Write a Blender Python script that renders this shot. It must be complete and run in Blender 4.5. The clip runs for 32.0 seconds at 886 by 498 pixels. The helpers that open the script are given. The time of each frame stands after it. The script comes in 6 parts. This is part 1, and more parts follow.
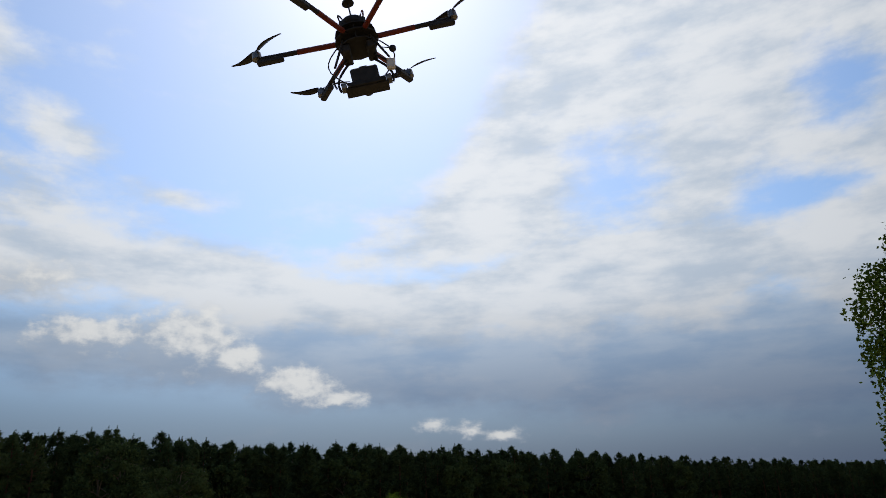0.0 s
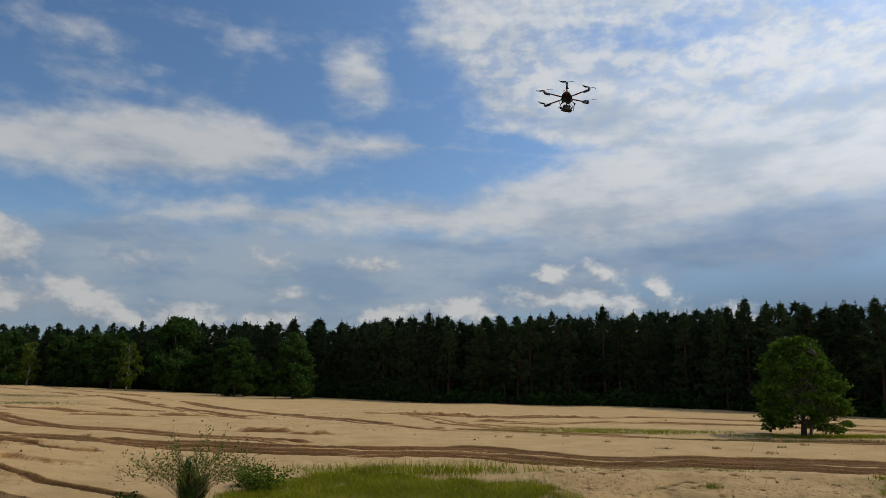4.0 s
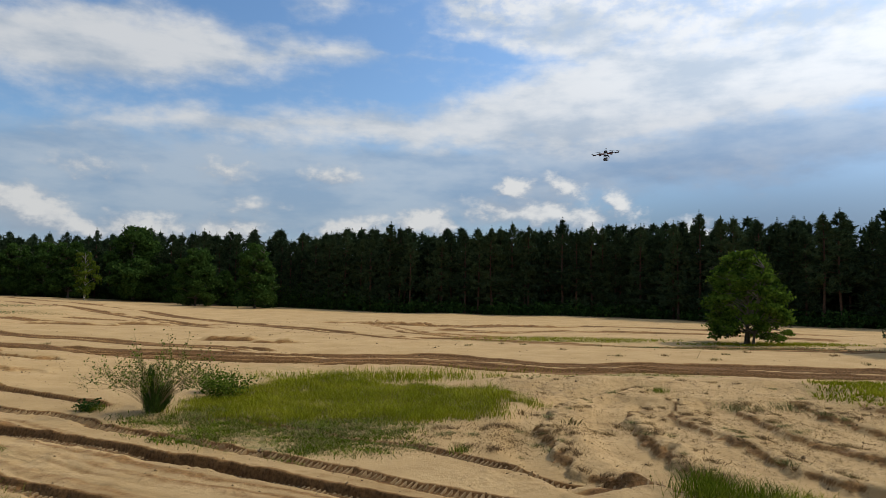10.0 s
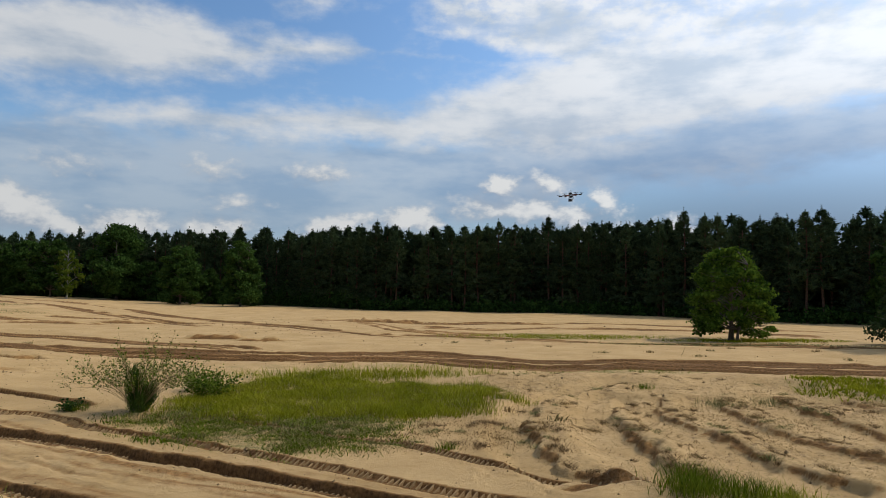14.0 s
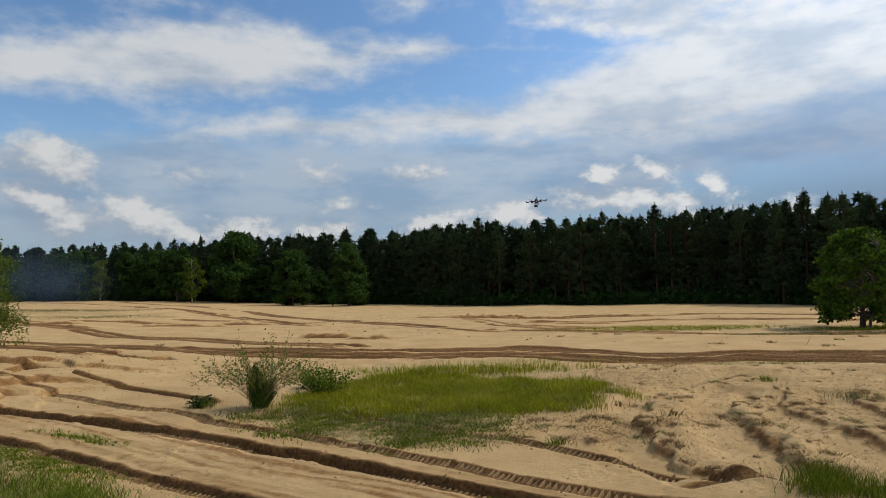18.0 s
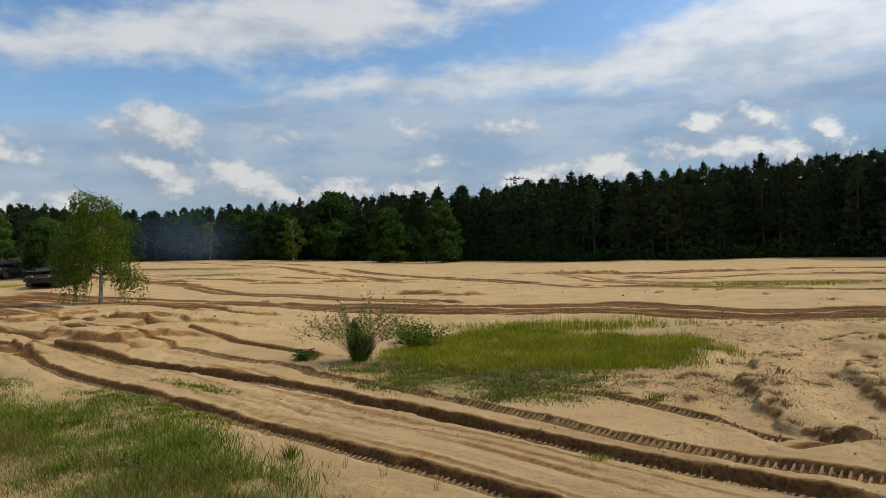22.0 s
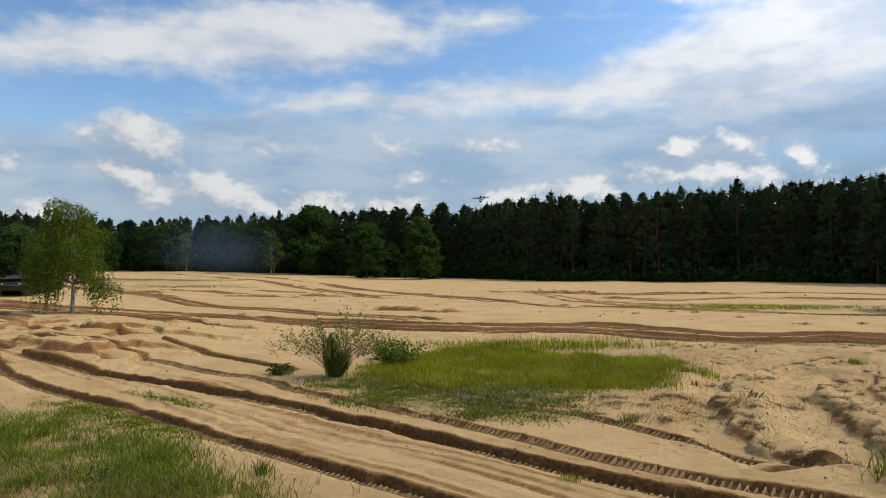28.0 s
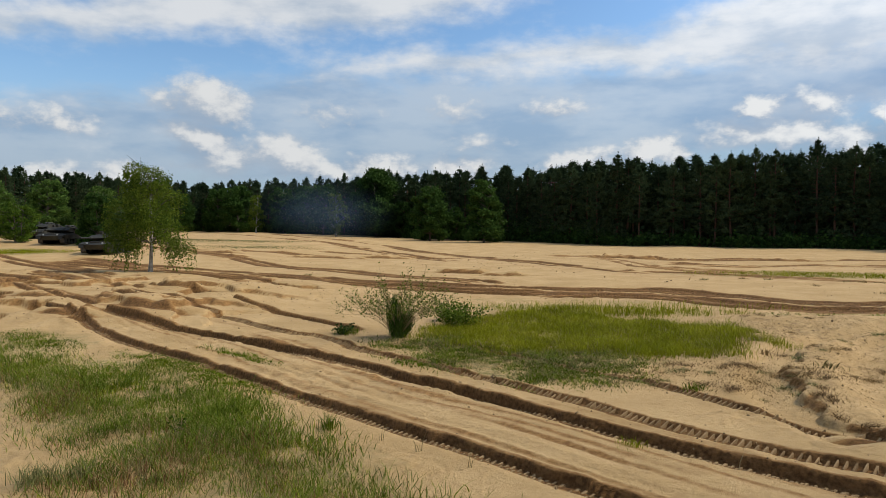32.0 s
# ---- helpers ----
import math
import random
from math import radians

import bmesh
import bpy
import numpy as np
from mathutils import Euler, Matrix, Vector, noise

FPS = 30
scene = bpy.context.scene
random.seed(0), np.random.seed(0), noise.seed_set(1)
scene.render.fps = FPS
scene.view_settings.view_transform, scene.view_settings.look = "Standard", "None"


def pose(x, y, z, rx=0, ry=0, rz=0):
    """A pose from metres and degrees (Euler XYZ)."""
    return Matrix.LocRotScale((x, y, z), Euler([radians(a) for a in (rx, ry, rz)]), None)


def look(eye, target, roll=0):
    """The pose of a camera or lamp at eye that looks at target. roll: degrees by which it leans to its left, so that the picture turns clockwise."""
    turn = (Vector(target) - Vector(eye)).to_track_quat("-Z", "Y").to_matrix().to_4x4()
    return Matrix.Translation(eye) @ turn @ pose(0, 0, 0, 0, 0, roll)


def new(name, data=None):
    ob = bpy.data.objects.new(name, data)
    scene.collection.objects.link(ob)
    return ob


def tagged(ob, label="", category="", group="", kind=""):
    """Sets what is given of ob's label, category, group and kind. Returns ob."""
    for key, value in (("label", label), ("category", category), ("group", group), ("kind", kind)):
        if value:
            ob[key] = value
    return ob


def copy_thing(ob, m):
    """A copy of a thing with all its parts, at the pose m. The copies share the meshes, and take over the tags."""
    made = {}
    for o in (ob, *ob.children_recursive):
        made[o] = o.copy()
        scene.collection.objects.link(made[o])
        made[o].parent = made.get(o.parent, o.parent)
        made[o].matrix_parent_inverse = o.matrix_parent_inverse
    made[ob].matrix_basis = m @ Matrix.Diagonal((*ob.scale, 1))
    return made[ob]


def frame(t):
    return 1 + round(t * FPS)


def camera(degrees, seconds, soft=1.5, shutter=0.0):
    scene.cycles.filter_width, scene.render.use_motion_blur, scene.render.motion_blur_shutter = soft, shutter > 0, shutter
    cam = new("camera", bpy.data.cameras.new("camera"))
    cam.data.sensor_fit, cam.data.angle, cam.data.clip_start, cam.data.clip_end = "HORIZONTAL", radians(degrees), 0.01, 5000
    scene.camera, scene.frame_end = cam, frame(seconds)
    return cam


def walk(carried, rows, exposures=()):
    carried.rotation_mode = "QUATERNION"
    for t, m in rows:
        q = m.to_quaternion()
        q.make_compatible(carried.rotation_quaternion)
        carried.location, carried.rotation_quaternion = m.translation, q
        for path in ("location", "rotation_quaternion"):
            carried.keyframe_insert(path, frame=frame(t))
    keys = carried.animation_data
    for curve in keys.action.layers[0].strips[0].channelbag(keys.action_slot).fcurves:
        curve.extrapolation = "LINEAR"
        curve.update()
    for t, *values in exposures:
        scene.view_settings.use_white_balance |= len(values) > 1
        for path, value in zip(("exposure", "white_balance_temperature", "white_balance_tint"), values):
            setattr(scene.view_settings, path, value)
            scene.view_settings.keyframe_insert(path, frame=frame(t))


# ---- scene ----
cam = camera(66.18, 32.0, soft=0.6)
EYE_Z = 4.5
# seconds, then the turn of the carried camera in degrees (tilt, lean, heading)
walk(cam, [(t, pose(x, y, z, rx, ry, rz)) for t, x, y, z, rx, ry, rz in (
    (0.0, 0.000, 0.000, 4.500, 110.39, 1.98, -78.77),
    (0.5, 0.000, 0.000, 4.500, 109.60, 4.44, -59.28),
    (1.0, 0.000, 0.000, 4.500, 109.27, 1.56, -42.03),
    (1.5, 0.000, 0.000, 4.500, 105.73, 1.14, -31.53),
    (2.0, 0.000, 0.000, 4.500, 104.79, -0.99, -27.19),
    (2.5, 0.000, 0.000, 4.500, 104.78, 0.87, -16.94),
    (3.0, 0.000, 0.000, 4.500, 102.15, -1.93, -4.68),
    (3.5, 0.000, 0.000, 4.500, 101.31, -0.98, -2.86),
    (5.5, 0.000, 0.000, 4.500, 97.93, 0.17, -8.01),
    (6.0, 0.000, 0.000, 4.500, 96.11, -0.24, -6.26),
    (6.5, 0.000, 0.000, 4.500, 93.29, -1.05, -3.79),
    (7.0, 0.000, 0.000, 4.500, 92.02, -0.59, -4.72),
    (7.5, 0.000, 0.000, 4.500, 91.71, -1.04, -5.91),
    (8.0, 0.000, 0.000, 4.500, 91.67, -0.70, -6.23),
    (8.5, 0.000, 0.000, 4.500, 91.62, -1.31, -6.30),
    (9.0, 0.000, 0.000, 4.500, 91.52, -0.96, -6.99),
    (9.5, 0.000, 0.000, 4.500, 92.28, -0.98, -7.30),
    (10.0, 0.000, 0.000, 4.500, 93.58, -0.97, -6.89),
    (10.5, 0.000, 0.000, 4.500, 93.57, -1.59, -8.28),
    (11.0, 0.000, 0.000, 4.500, 93.33, -1.41, -7.65),
    (11.5, 0.000, 0.000, 4.500, 93.20, -1.43, -7.34),
    (12.0, 0.000, 0.000, 4.500, 93.87, -0.61, -7.45),
    (12.5, 0.000, 0.000, 4.500, 93.88, -0.76, -7.33),
    (13.0, 0.000, 0.000, 4.500, 94.03, -0.77, -7.53),
    (13.5, 0.000, 0.000, 4.500, 93.69, -0.81, -8.04),
    (15.5, 0.000, 0.000, 4.500, 93.04, 0.06, -7.00),
    (16.0, 0.000, 0.000, 4.500, 93.04, -0.25, -5.13),
    (16.5, 0.000, 0.000, 4.500, 93.40, -0.68, -3.69),
    (17.0, 0.000, 0.000, 4.500, 93.48, -0.37, -2.46),
    (17.5, 0.000, 0.000, 4.500, 92.66, 0.74, -0.39),
    (18.0, 0.000, 0.000, 4.500, 93.01, 1.03, 0.63),
    (18.5, 0.000, 0.000, 4.500, 91.67, -0.09, 1.57),
    (19.0, 0.000, 0.000, 4.500, 90.78, 0.55, 2.52),
    (19.5, 0.000, 0.000, 4.500, 91.81, 2.43, 4.29),
    (20.0, 0.000, 0.000, 4.500, 91.11, 2.30, 5.41),
    (20.5, 0.000, 0.000, 4.500, 91.07, 1.78, 6.07),
    (21.0, 0.000, 0.000, 4.500, 90.94, 1.57, 7.68),
    (21.5, 0.000, 0.000, 4.500, 90.19, 2.00, 8.72),
    (22.0, 0.000, 0.000, 4.500, 89.54, 1.77, 8.42),
    (22.5, 0.000, 0.000, 4.500, 89.85, 1.49, 9.77),
    (23.0, 0.000, 0.000, 4.500, 89.79, 1.65, 10.89),
    (23.5, 0.000, 0.000, 4.500, 90.47, 1.72, 10.77),
    (24.0, 0.000, 0.000, 4.500, 90.65, 1.90, 10.94),
    (24.5, 0.000, 0.000, 4.500, 90.59, 1.62, 10.48),
    (26.5, 0.000, 0.000, 4.500, 91.03, 0.79, 9.15),
    (27.0, 0.000, 0.000, 4.500, 90.46, 0.69, 8.00),
    (27.5, 0.000, 0.000, 4.500, 90.60, 0.35, 6.83),
    (28.0, 0.000, 0.000, 4.500, 90.92, 0.42, 6.66),
    (28.5, 0.000, 0.000, 4.500, 90.83, 0.63, 6.00),
    (29.0, 0.000, 0.000, 4.500, 90.88, 0.56, 6.33),
    (29.5, 0.000, 0.000, 4.500, 91.14, 0.63, 6.07),
    (30.0, 0.000, 0.000, 4.500, 91.23, 1.03, 6.05),
    (30.5, 0.000, 0.000, 4.500, 88.98, 0.74, 6.44),
    (31.0, 0.000, 0.000, 4.500, 88.37, 1.77, 8.02),
    (31.5, 0.000, 0.000, 4.500, 89.20, 0.20, 10.73),
    (32.0, 0.000, 0.000, 4.500, 87.84, -0.01, 11.96),
)], exposures=[(0, -0.90), (0.5, -1.32), (1, -1.95), (1.5, -1.75), (2, -1.52), (3, -1.1), (3.5, -0.85), (5.5, -0.6), (6, -0.58), (7, -0.39), (9, -0.33), (16, -0.33), (18, -0.34), (20, -0.28), (22, -0.26), (24, -0.14), (29, -0.10), (32, -0.12)])

# ---- light ----
SUN_AZ, SUN_EL = -74.0, 47.0      # degrees to the left of +y, above the horizon
sun_data = bpy.data.lights.new("sun", "SUN")
sun_data.energy, sun_data.angle, sun_data.color = 3.25, radians(0.6), (1.0, 0.93, 0.82)
sun = new("sun", sun_data)
sd = Vector((-math.sin(radians(SUN_AZ)) * math.cos(radians(SUN_EL)), math.cos(radians(SUN_AZ)) * math.cos(radians(SUN_EL)), math.sin(radians(SUN_EL))))
sun.matrix_world = look(sd * 200, (0, 0, 0))

world = bpy.data.worlds.new("world")
scene.world = world
world.use_nodes = True
wn, wl = world.node_tree.nodes, world.node_tree.links
wn.clear()


def wnode(kind, operation="", interpolation_type="", vector_type="", use_clamp=False):
    n = wn.new(kind)
    if operation:
        n.operation = operation
    if interpolation_type:
        n.interpolation_type = interpolation_type
    if vector_type:
        n.vector_type = vector_type
    if use_clamp:
        n.use_clamp = True
    return n


def wmath(op, a, b=None, c=None, clamp=False):
    n = wnode("ShaderNodeMath", operation=op, use_clamp=clamp)
    for i, v in enumerate((a, b, c)):
        if v is None:
            continue
        if isinstance(v, (int, float)):
            n.inputs[i].default_value = v
        else:
            wl.new(v, n.inputs[i])
    return n.outputs[0]


def wsmooth(v, lo, hi):
    n = wnode("ShaderNodeMapRange", interpolation_type="SMOOTHSTEP")
    n.inputs[1].default_value, n.inputs[2].default_value = lo, hi
    wl.new(v, n.inputs[0])
    return n.outputs[0]


def wmix(f, a, b):
    n = wnode("ShaderNodeMix")
    n.data_type = "RGBA"
    for s, v in ((n.inputs[0], f), (n.inputs[6], a), (n.inputs[7], b)):
        if isinstance(v, tuple):
            s.default_value = (*v, 1)
        elif isinstance(v, (int, float)):
            s.default_value = v
        else:
            wl.new(v, s)
    return n.outputs[2]


sky = wnode("ShaderNodeTexSky")
sky.sky_type, sky.sun_disc, sky.sun_elevation, sky.sun_rotation = "NISHITA", False, radians(SUN_EL), radians(-SUN_AZ)
sky.air_density, sky.dust_density, sky.ozone_density = 1.0, 0.42, 2.0
direction = wnode("ShaderNodeTexCoord").outputs["Generated"]
sep = wnode("ShaderNodeSeparateXYZ")
wl.new(direction, sep.inputs[0])
# heading and height in degrees
az = wmath("MULTIPLY", wmath("ARCTAN2", wmath("MULTIPLY", sep.outputs[0], -1.0), sep.outputs[1]), 57.29578)
el = wmath("MULTIPLY", wmath("ARCSINE", sep.outputs[2]), 57.29578)
plain = wnode("ShaderNodeCombineXYZ")
wl.new(az, plain.inputs[0]), wl.new(el, plain.inputs[1])


def wnoise(vec, scale, detail, rough, stretch=(1, 1, 1), shift=(0, 0, 0), color=False):
    m = wnode("ShaderNodeMapping")
    m.inputs["Scale"].default_value, m.inputs["Location"].default_value = stretch, shift
    wl.new(vec, m.inputs[0])
    n = wnode("ShaderNodeTexNoise")
    n.inputs["Scale"].default_value, n.inputs["Detail"].default_value, n.inputs["Roughness"].default_value = scale, detail, rough
    wl.new(m.outputs[0], n.inputs["Vector"])
    return n.outputs["Color" if color else "Fac"]


def warped(amount, scale, detail):
    """Heading and height pushed about by a turbulent field."""
    c = wnoise(plain.outputs[0], scale, detail, 0.6, (1, 1.6, 1), (3, 7, 0), True)
    s = wnode("ShaderNodeVectorMath", operation="SUBTRACT")
    wl.new(c, s.inputs[0])
    s.inputs[1].default_value = (0.5, 0.5, 0.5)
    m = wnode("ShaderNodeVectorMath", operation="MULTIPLY_ADD")
    wl.new(s.outputs[0], m.inputs[0])
    m.inputs[1].default_value = (amount * 1.5, amount, 0)
    wl.new(plain.outputs[0], m.inputs[2])
    f = wnode("ShaderNodeVectorMath", operation="MULTIPLY")
    wl.new(m.outputs[0], f.inputs[0])
    f.inputs[1].default_value = (1, 1, 0)
    return f.outputs[0]


def bank(vec, clouds, grow=1.0):
    """The joint density of soft oval clouds: heading, height, half width, half height, tilt, weight."""
    total = None
    for a, e, w, h, tilt, weight in clouds:
        m = wnode("ShaderNodeMapping", vector_type="TEXTURE")
        m.inputs["Location"].default_value, m.inputs["Scale"].default_value = (a, e, 0), (w * grow, h * grow, 1)
        m.inputs["Rotation"].default_value = (0, 0, radians(tilt))
        wl.new(vec, m.inputs[0])
        g = wnode("ShaderNodeTexGradient")
        g.gradient_type = "SPHERICAL"
        wl.new(m.outputs[0], g.inputs[0])
        v = wmath("MULTIPLY", g.outputs["Fac"], weight)
        total = v if total is None else wmath("MAXIMUM", total, v)
    return total


# heading and height pushed about a little, so that no edge runs straight
soft = warped(3.2, 0.11, 5.0)
soft_xyz = wnode("ShaderNodeSeparateXYZ")
wl.new(soft, soft_xyz.inputs[0])
soft_az, soft_el = soft_xyz.outputs[0], soft_xyz.outputs[1]


def edge_line(v, points):
    """A broken line over v, flat beyond its ends."""
    total = points[0][1]
    for (v0, e0), (v1, e1) in zip(points, points[1:]):
        n = wnode("ShaderNodeMapRange")
        n.inputs[1].default_value, n.inputs[2].default_value, n.inputs[4].default_value = v0, v1, e1 - e0
        wl.new(v, n.inputs[0])
        total = wmath("ADD", n.outputs[0], total)
    return total


def sheet(top, bottom):
    """Degrees inside a cloud sheet between two edges."""
    return wmath("MINIMUM", wmath("SUBTRACT", edge_line(soft_az, top), soft_el), wmath("SUBTRACT", soft_el, edge_line(soft_az, bottom)))


# a long streak, the great sheet beside it, and its upper part
streak_sheet = sheet(((-2.5, 18.8), (-0.5, 20.6), (3, 21.0), (10, 20.8), (15, 21.3), (21, 21.1), (28, 19.6), (34, 18.0), (40, 16.6), (60, 13.5)),
                     ((-2.5, 19.2), (0.5, 18.0), (7, 16.8), (14, 15.9), (20, 15.3), (28, 14.4), (38, 13.3), (60, 9.5)))
great_sheet = sheet(((-130, 23), (-90, 22), (-78, 18.5), (-66, 19.5), (-55, 21.5), (-44, 22), (-30, 24), (-24, 22), (-14, 18.6), (-10, 17.0), (-4, 15.6), (8, 15.2), (17, 13.6), (30, 9.0), (60, 6)),
                    ((-130, 8), (-95, 12.5), (-80, 11.6), (-66, 13.2), (-52, 15.4), (-40, 13.2), (-28, 12.0), (-16, 11.0), (0, 11.8), (10, 12.2), (22, 11.8), (40, 11), (60, 9)))
upper_sheet = wmath("MINIMUM", wmath("SUBTRACT", edge_line(soft_el, ((17.0, -24), (19.5, -14), (21.0, -6), (22.5, -4.2), (26, -2.0), (31, 0.5), (45, 4))), soft_az), wmath("SUBTRACT", soft_el, 16.5))
upper_sheet = wmath("MINIMUM", upper_sheet, wmath("SUBTRACT", edge_line(soft_az, ((-130, 62), (-102, 54), (-91, 43), (-84, 34), (-77, 26), (-70, 20), (-62, 20), (-44, 26), (-34, 30), (-20, 40), (0, 50))), soft_el))
far_sheets = wmath("MULTIPLY", bank(soft, ((4.4, 24.6, 4.4, 3.6, 0, 1.0), (70, 22, 30, 7, 0, 1.0), (140, 30, 60, 14, 0, 1.0), (-160, 30, 50, 16, 0, 1.0), (0, 62, 120, 16, 0, 0.8), (-47, 27.5, 6, 3.4, 20, 0.9), (-56, 23.5, 6, 1.6, 0, 0.7),
                                           (-40, 32, 7, 5, 30, 0.8), (27, 25.0, 6, 1.6, 0, 0.6), (14, 27, 5, 1.4, -10, 0.35))), 3.0)
holes = bank(soft, ((-95, 25.0, 7, 5.5, 0, 0.50), (-108.5, 20.5, 7, 5.0, 0, 0.50), (-101, 9.8, 12, 2.6, 0, 0.8), (-107, 13.5, 7, 3.5, 0, 0.5), (-115, 28, 5, 5, 0, 0.4), (-20, 27, 14, 3.0, 10, 0.25)))
billow = wnoise(plain.outputs[0], 0.20, 6.0, 0.58, (0.7, 1.6, 1), (1, 2, 0))
streak = wnoise(plain.outputs[0], 0.060, 4.0, 0.55, (0.5, 2.4, 1), (11, 5, 0))
cells = wnoise(plain.outputs[0], 0.75, 4.0, 0.55, (0.8, 1.2, 1), (4, 8, 0))
rough = wmath("SUBTRACT", wmath("MULTIPLY_ADD", cells, 0.30, wmath("ADD", billow, streak)), 1.15)
depth_in = wmath("MAXIMUM", wmath("MAXIMUM", streak_sheet, great_sheet), wmath("MAXIMUM", wmath("MINIMUM", wmath("MULTIPLY", upper_sheet, 0.4), 2.2), wmath("SUBTRACT", far_sheets, 0.6)))
depth_in = wmath("MULTIPLY_ADD", holes, -6.0, wmath("MINIMUM", depth_in, 3.2))
bright_mask = wsmooth(wmath("MULTIPLY_ADD", rough, 3.8, depth_in), -0.6, 1.9)
# small cells of cloud with blue between them, high up before the sun
mottle = bank(soft, ((-26, 27, 26, 9, 8, 1.6), (-10, 25, 9, 7, 30, 1.4)))
thin = wmath("MULTIPLY", wmath("MINIMUM", mottle, 1.0), wsmooth(wmath("MULTIPLY_ADD", billow, 0.5, cells), 0.86, 0.62))
bright_mask = wmath("MULTIPLY", bright_mask, wmath("MULTIPLY_ADD", thin, -0.42, 1.0))
# the grey veil under the sheets
veil = sheet(((-130, 14), (-70, 15), (-40, 15), (0, 13), (20, 12.4), (28, 11.4), (37, 10.2), (45, 8.8), (60, 7.5)), ((-130, 3), (-44, 9.5), (-25, 9.0), (-8, 5.5), (10, 3), (60, 2)))
layer_mask = wsmooth(wmath("MULTIPLY_ADD", rough, 3.0, veil), -1.2, 1.8)
# low heap clouds with crisp tops
crisp = warped(1.5, 0.55, 7.0)


def heaps(vec):
    a = bank(vec, (
        (30.9, 9.4, 3.7, 2.2, 12, 1.2), (33.4, 9.4, 3.2, 1.5, 0, 0.7), (31.4, 6.6, 3.6, 1.7, 22, 1.2), (29.6, 4.9, 3.8, 1.7, 0, 0.9), (24.6, 5.4, 4.2, 1.8, 16, 1.2), (21.5, 4.2, 4.2, 1.5, 10, 0.9), (17, 4.4, 4.2, 1.8, 0, 0.95),
        (11, 4.3, 4.4, 1.7, 0, 0.85), (41.5, 3.2, 3.6, 1.4, 0, 1.0), (36.8, 3.4, 3.2, 1.5, 0, 1.0), (41.2, 7.4, 3.8, 1.3, 10, 0.65), (21, 8.9, 5.0, 1.3, 0, 0.40), (45, 7.6, 2.4, 1.2, 0, 0.6)), 1.22)
    b = bank(vec, (
        (2.3, 9.3, 3.6, 1.3, 0, 0.62), (11, 9.4, 3.4, 1.3, 0, 0.52), (9, 6.7, 3.4, 1.0, 0, 0.5), (-5.2, 5.5, 3.2, 1.5, 6, 1.3), (0.8, 4.8, 4.6, 1.6, -12, 0.95), (-15.5, 6.4, 9.0, 1.7, 4, 0.9), (-18, 4.8, 9, 1.6, 0, 0.8),
        (-12.9, 8.7, 2.2, 1.0, 0, 1.0), (-17.2, 8.8, 2.6, 1.2, 30, 0.75), (-21.6, 7.2, 2.4, 1.3, 40, 0.8), (-27, 4.8, 3.0, 1.5, 0, 0.85)), 1.22)
    c = bank(vec, (
        (-50.9, 12.4, 4.6, 1.9, -6, 1.15), (-57.8, 12.2, 4.9, 3.3, -4, 1.4), (-61.8, 11.0, 3.0, 1.8, 0, 1.1), (-66.8, 8.8, 3.8, 2.2, 0, 1.3), (-70, 8.0, 3.2, 1.2, 0, 0.9), (-46.5, 16.2, 4.6, 1.9, -6, 0.8),
        (-78.0, 5.8, 1.8, 0.8, 0, 0.6), (-81.0, 5.3, 2.0, 1.0, 0, 0.7), (-83.8, 4.8, 2.2, 0.9, 0, 0.7), (-20, 3.0, 40, 1.6, 0, 0.4)), 1.22)
    return wmath("MAXIMUM", wmath("MAXIMUM", a, b), c)


lumps = wmath("MULTIPLY", wmath("SUBTRACT", wnoise(plain.outputs[0], 0.75, 5.0, 0.55, (0.85, 1.2, 1), (5, 1, 0)), 0.5), 0.95)
heap_core = heaps(crisp)
heap = wmath("MULTIPLY_ADD", lumps, wsmooth(heap_core, 0.0, 0.16), heap_core)
heap_mask = wsmooth(heap, 0.08, 0.66)
# what lies a little further up, towards the sun, shades a heap
sunward = wnode("ShaderNodeVectorMath", operation="ADD")
wl.new(crisp, sunward.inputs[0])
sunward.inputs[1].default_value = (-0.9, 1.1, 0)
lit = wmath("SUBTRACT", wmath("ADD", heap, wmath("MULTIPLY", lumps, 0.9)), wmath("MULTIPLY", heaps(sunward.outputs[0]), 0.95))
shade = wnoise(plain.outputs[0], 0.20, 5.0, 0.55, (0.6, 1.8, 1), (9, 4, 0))
sun_dot = wnode("ShaderNodeVectorMath", operation="DOT_PRODUCT")
wl.new(direction, sun_dot.inputs[0])
sun_dot.inputs[1].default_value = sd
near_sun = wmath("POWER", wmath("MAXIMUM", sun_dot.outputs["Value"], 0.0), 4.5)
haze = wsmooth(el, 12.0, 1.0)
sidewards = wsmooth(az, 8.0, -24.0)
gloom = wmath("MULTIPLY", wsmooth(az, 0.0, -36.0), wsmooth(el, 18.0, 6.0))
blue = wnode("ShaderNodeHueSaturation")
wl.new(sky.outputs[0], blue.inputs["Color"])
blue.inputs["Saturation"].default_value, blue.inputs["Value"].default_value = 1.15, 0.162
low = wmix(gloom, wmix(sidewards, (0.31, 0.43, 0.57), (0.19, 0.33, 0.53)), (0.055, 0.105, 0.22))
base = wmix(wmath("MULTIPLY", haze, 0.88), blue.outputs[0], low)
layer_color = wmix(wsmooth(shade, 0.32, 0.62), (0.31, 0.44, 0.62), (0.52, 0.61, 0.72))
layer_color = wmix(wmath("MULTIPLY", haze, 0.5), layer_color, low)
bright_color = wmix(wsmooth(wmath("MULTIPLY_ADD", rough, 0.45, shade), 0.28, 0.64), (0.51, 0.59, 0.69), (0.82, 0.84, 0.86))
full = wmix(wmath("MULTIPLY", layer_mask, 0.84), base, layer_color)
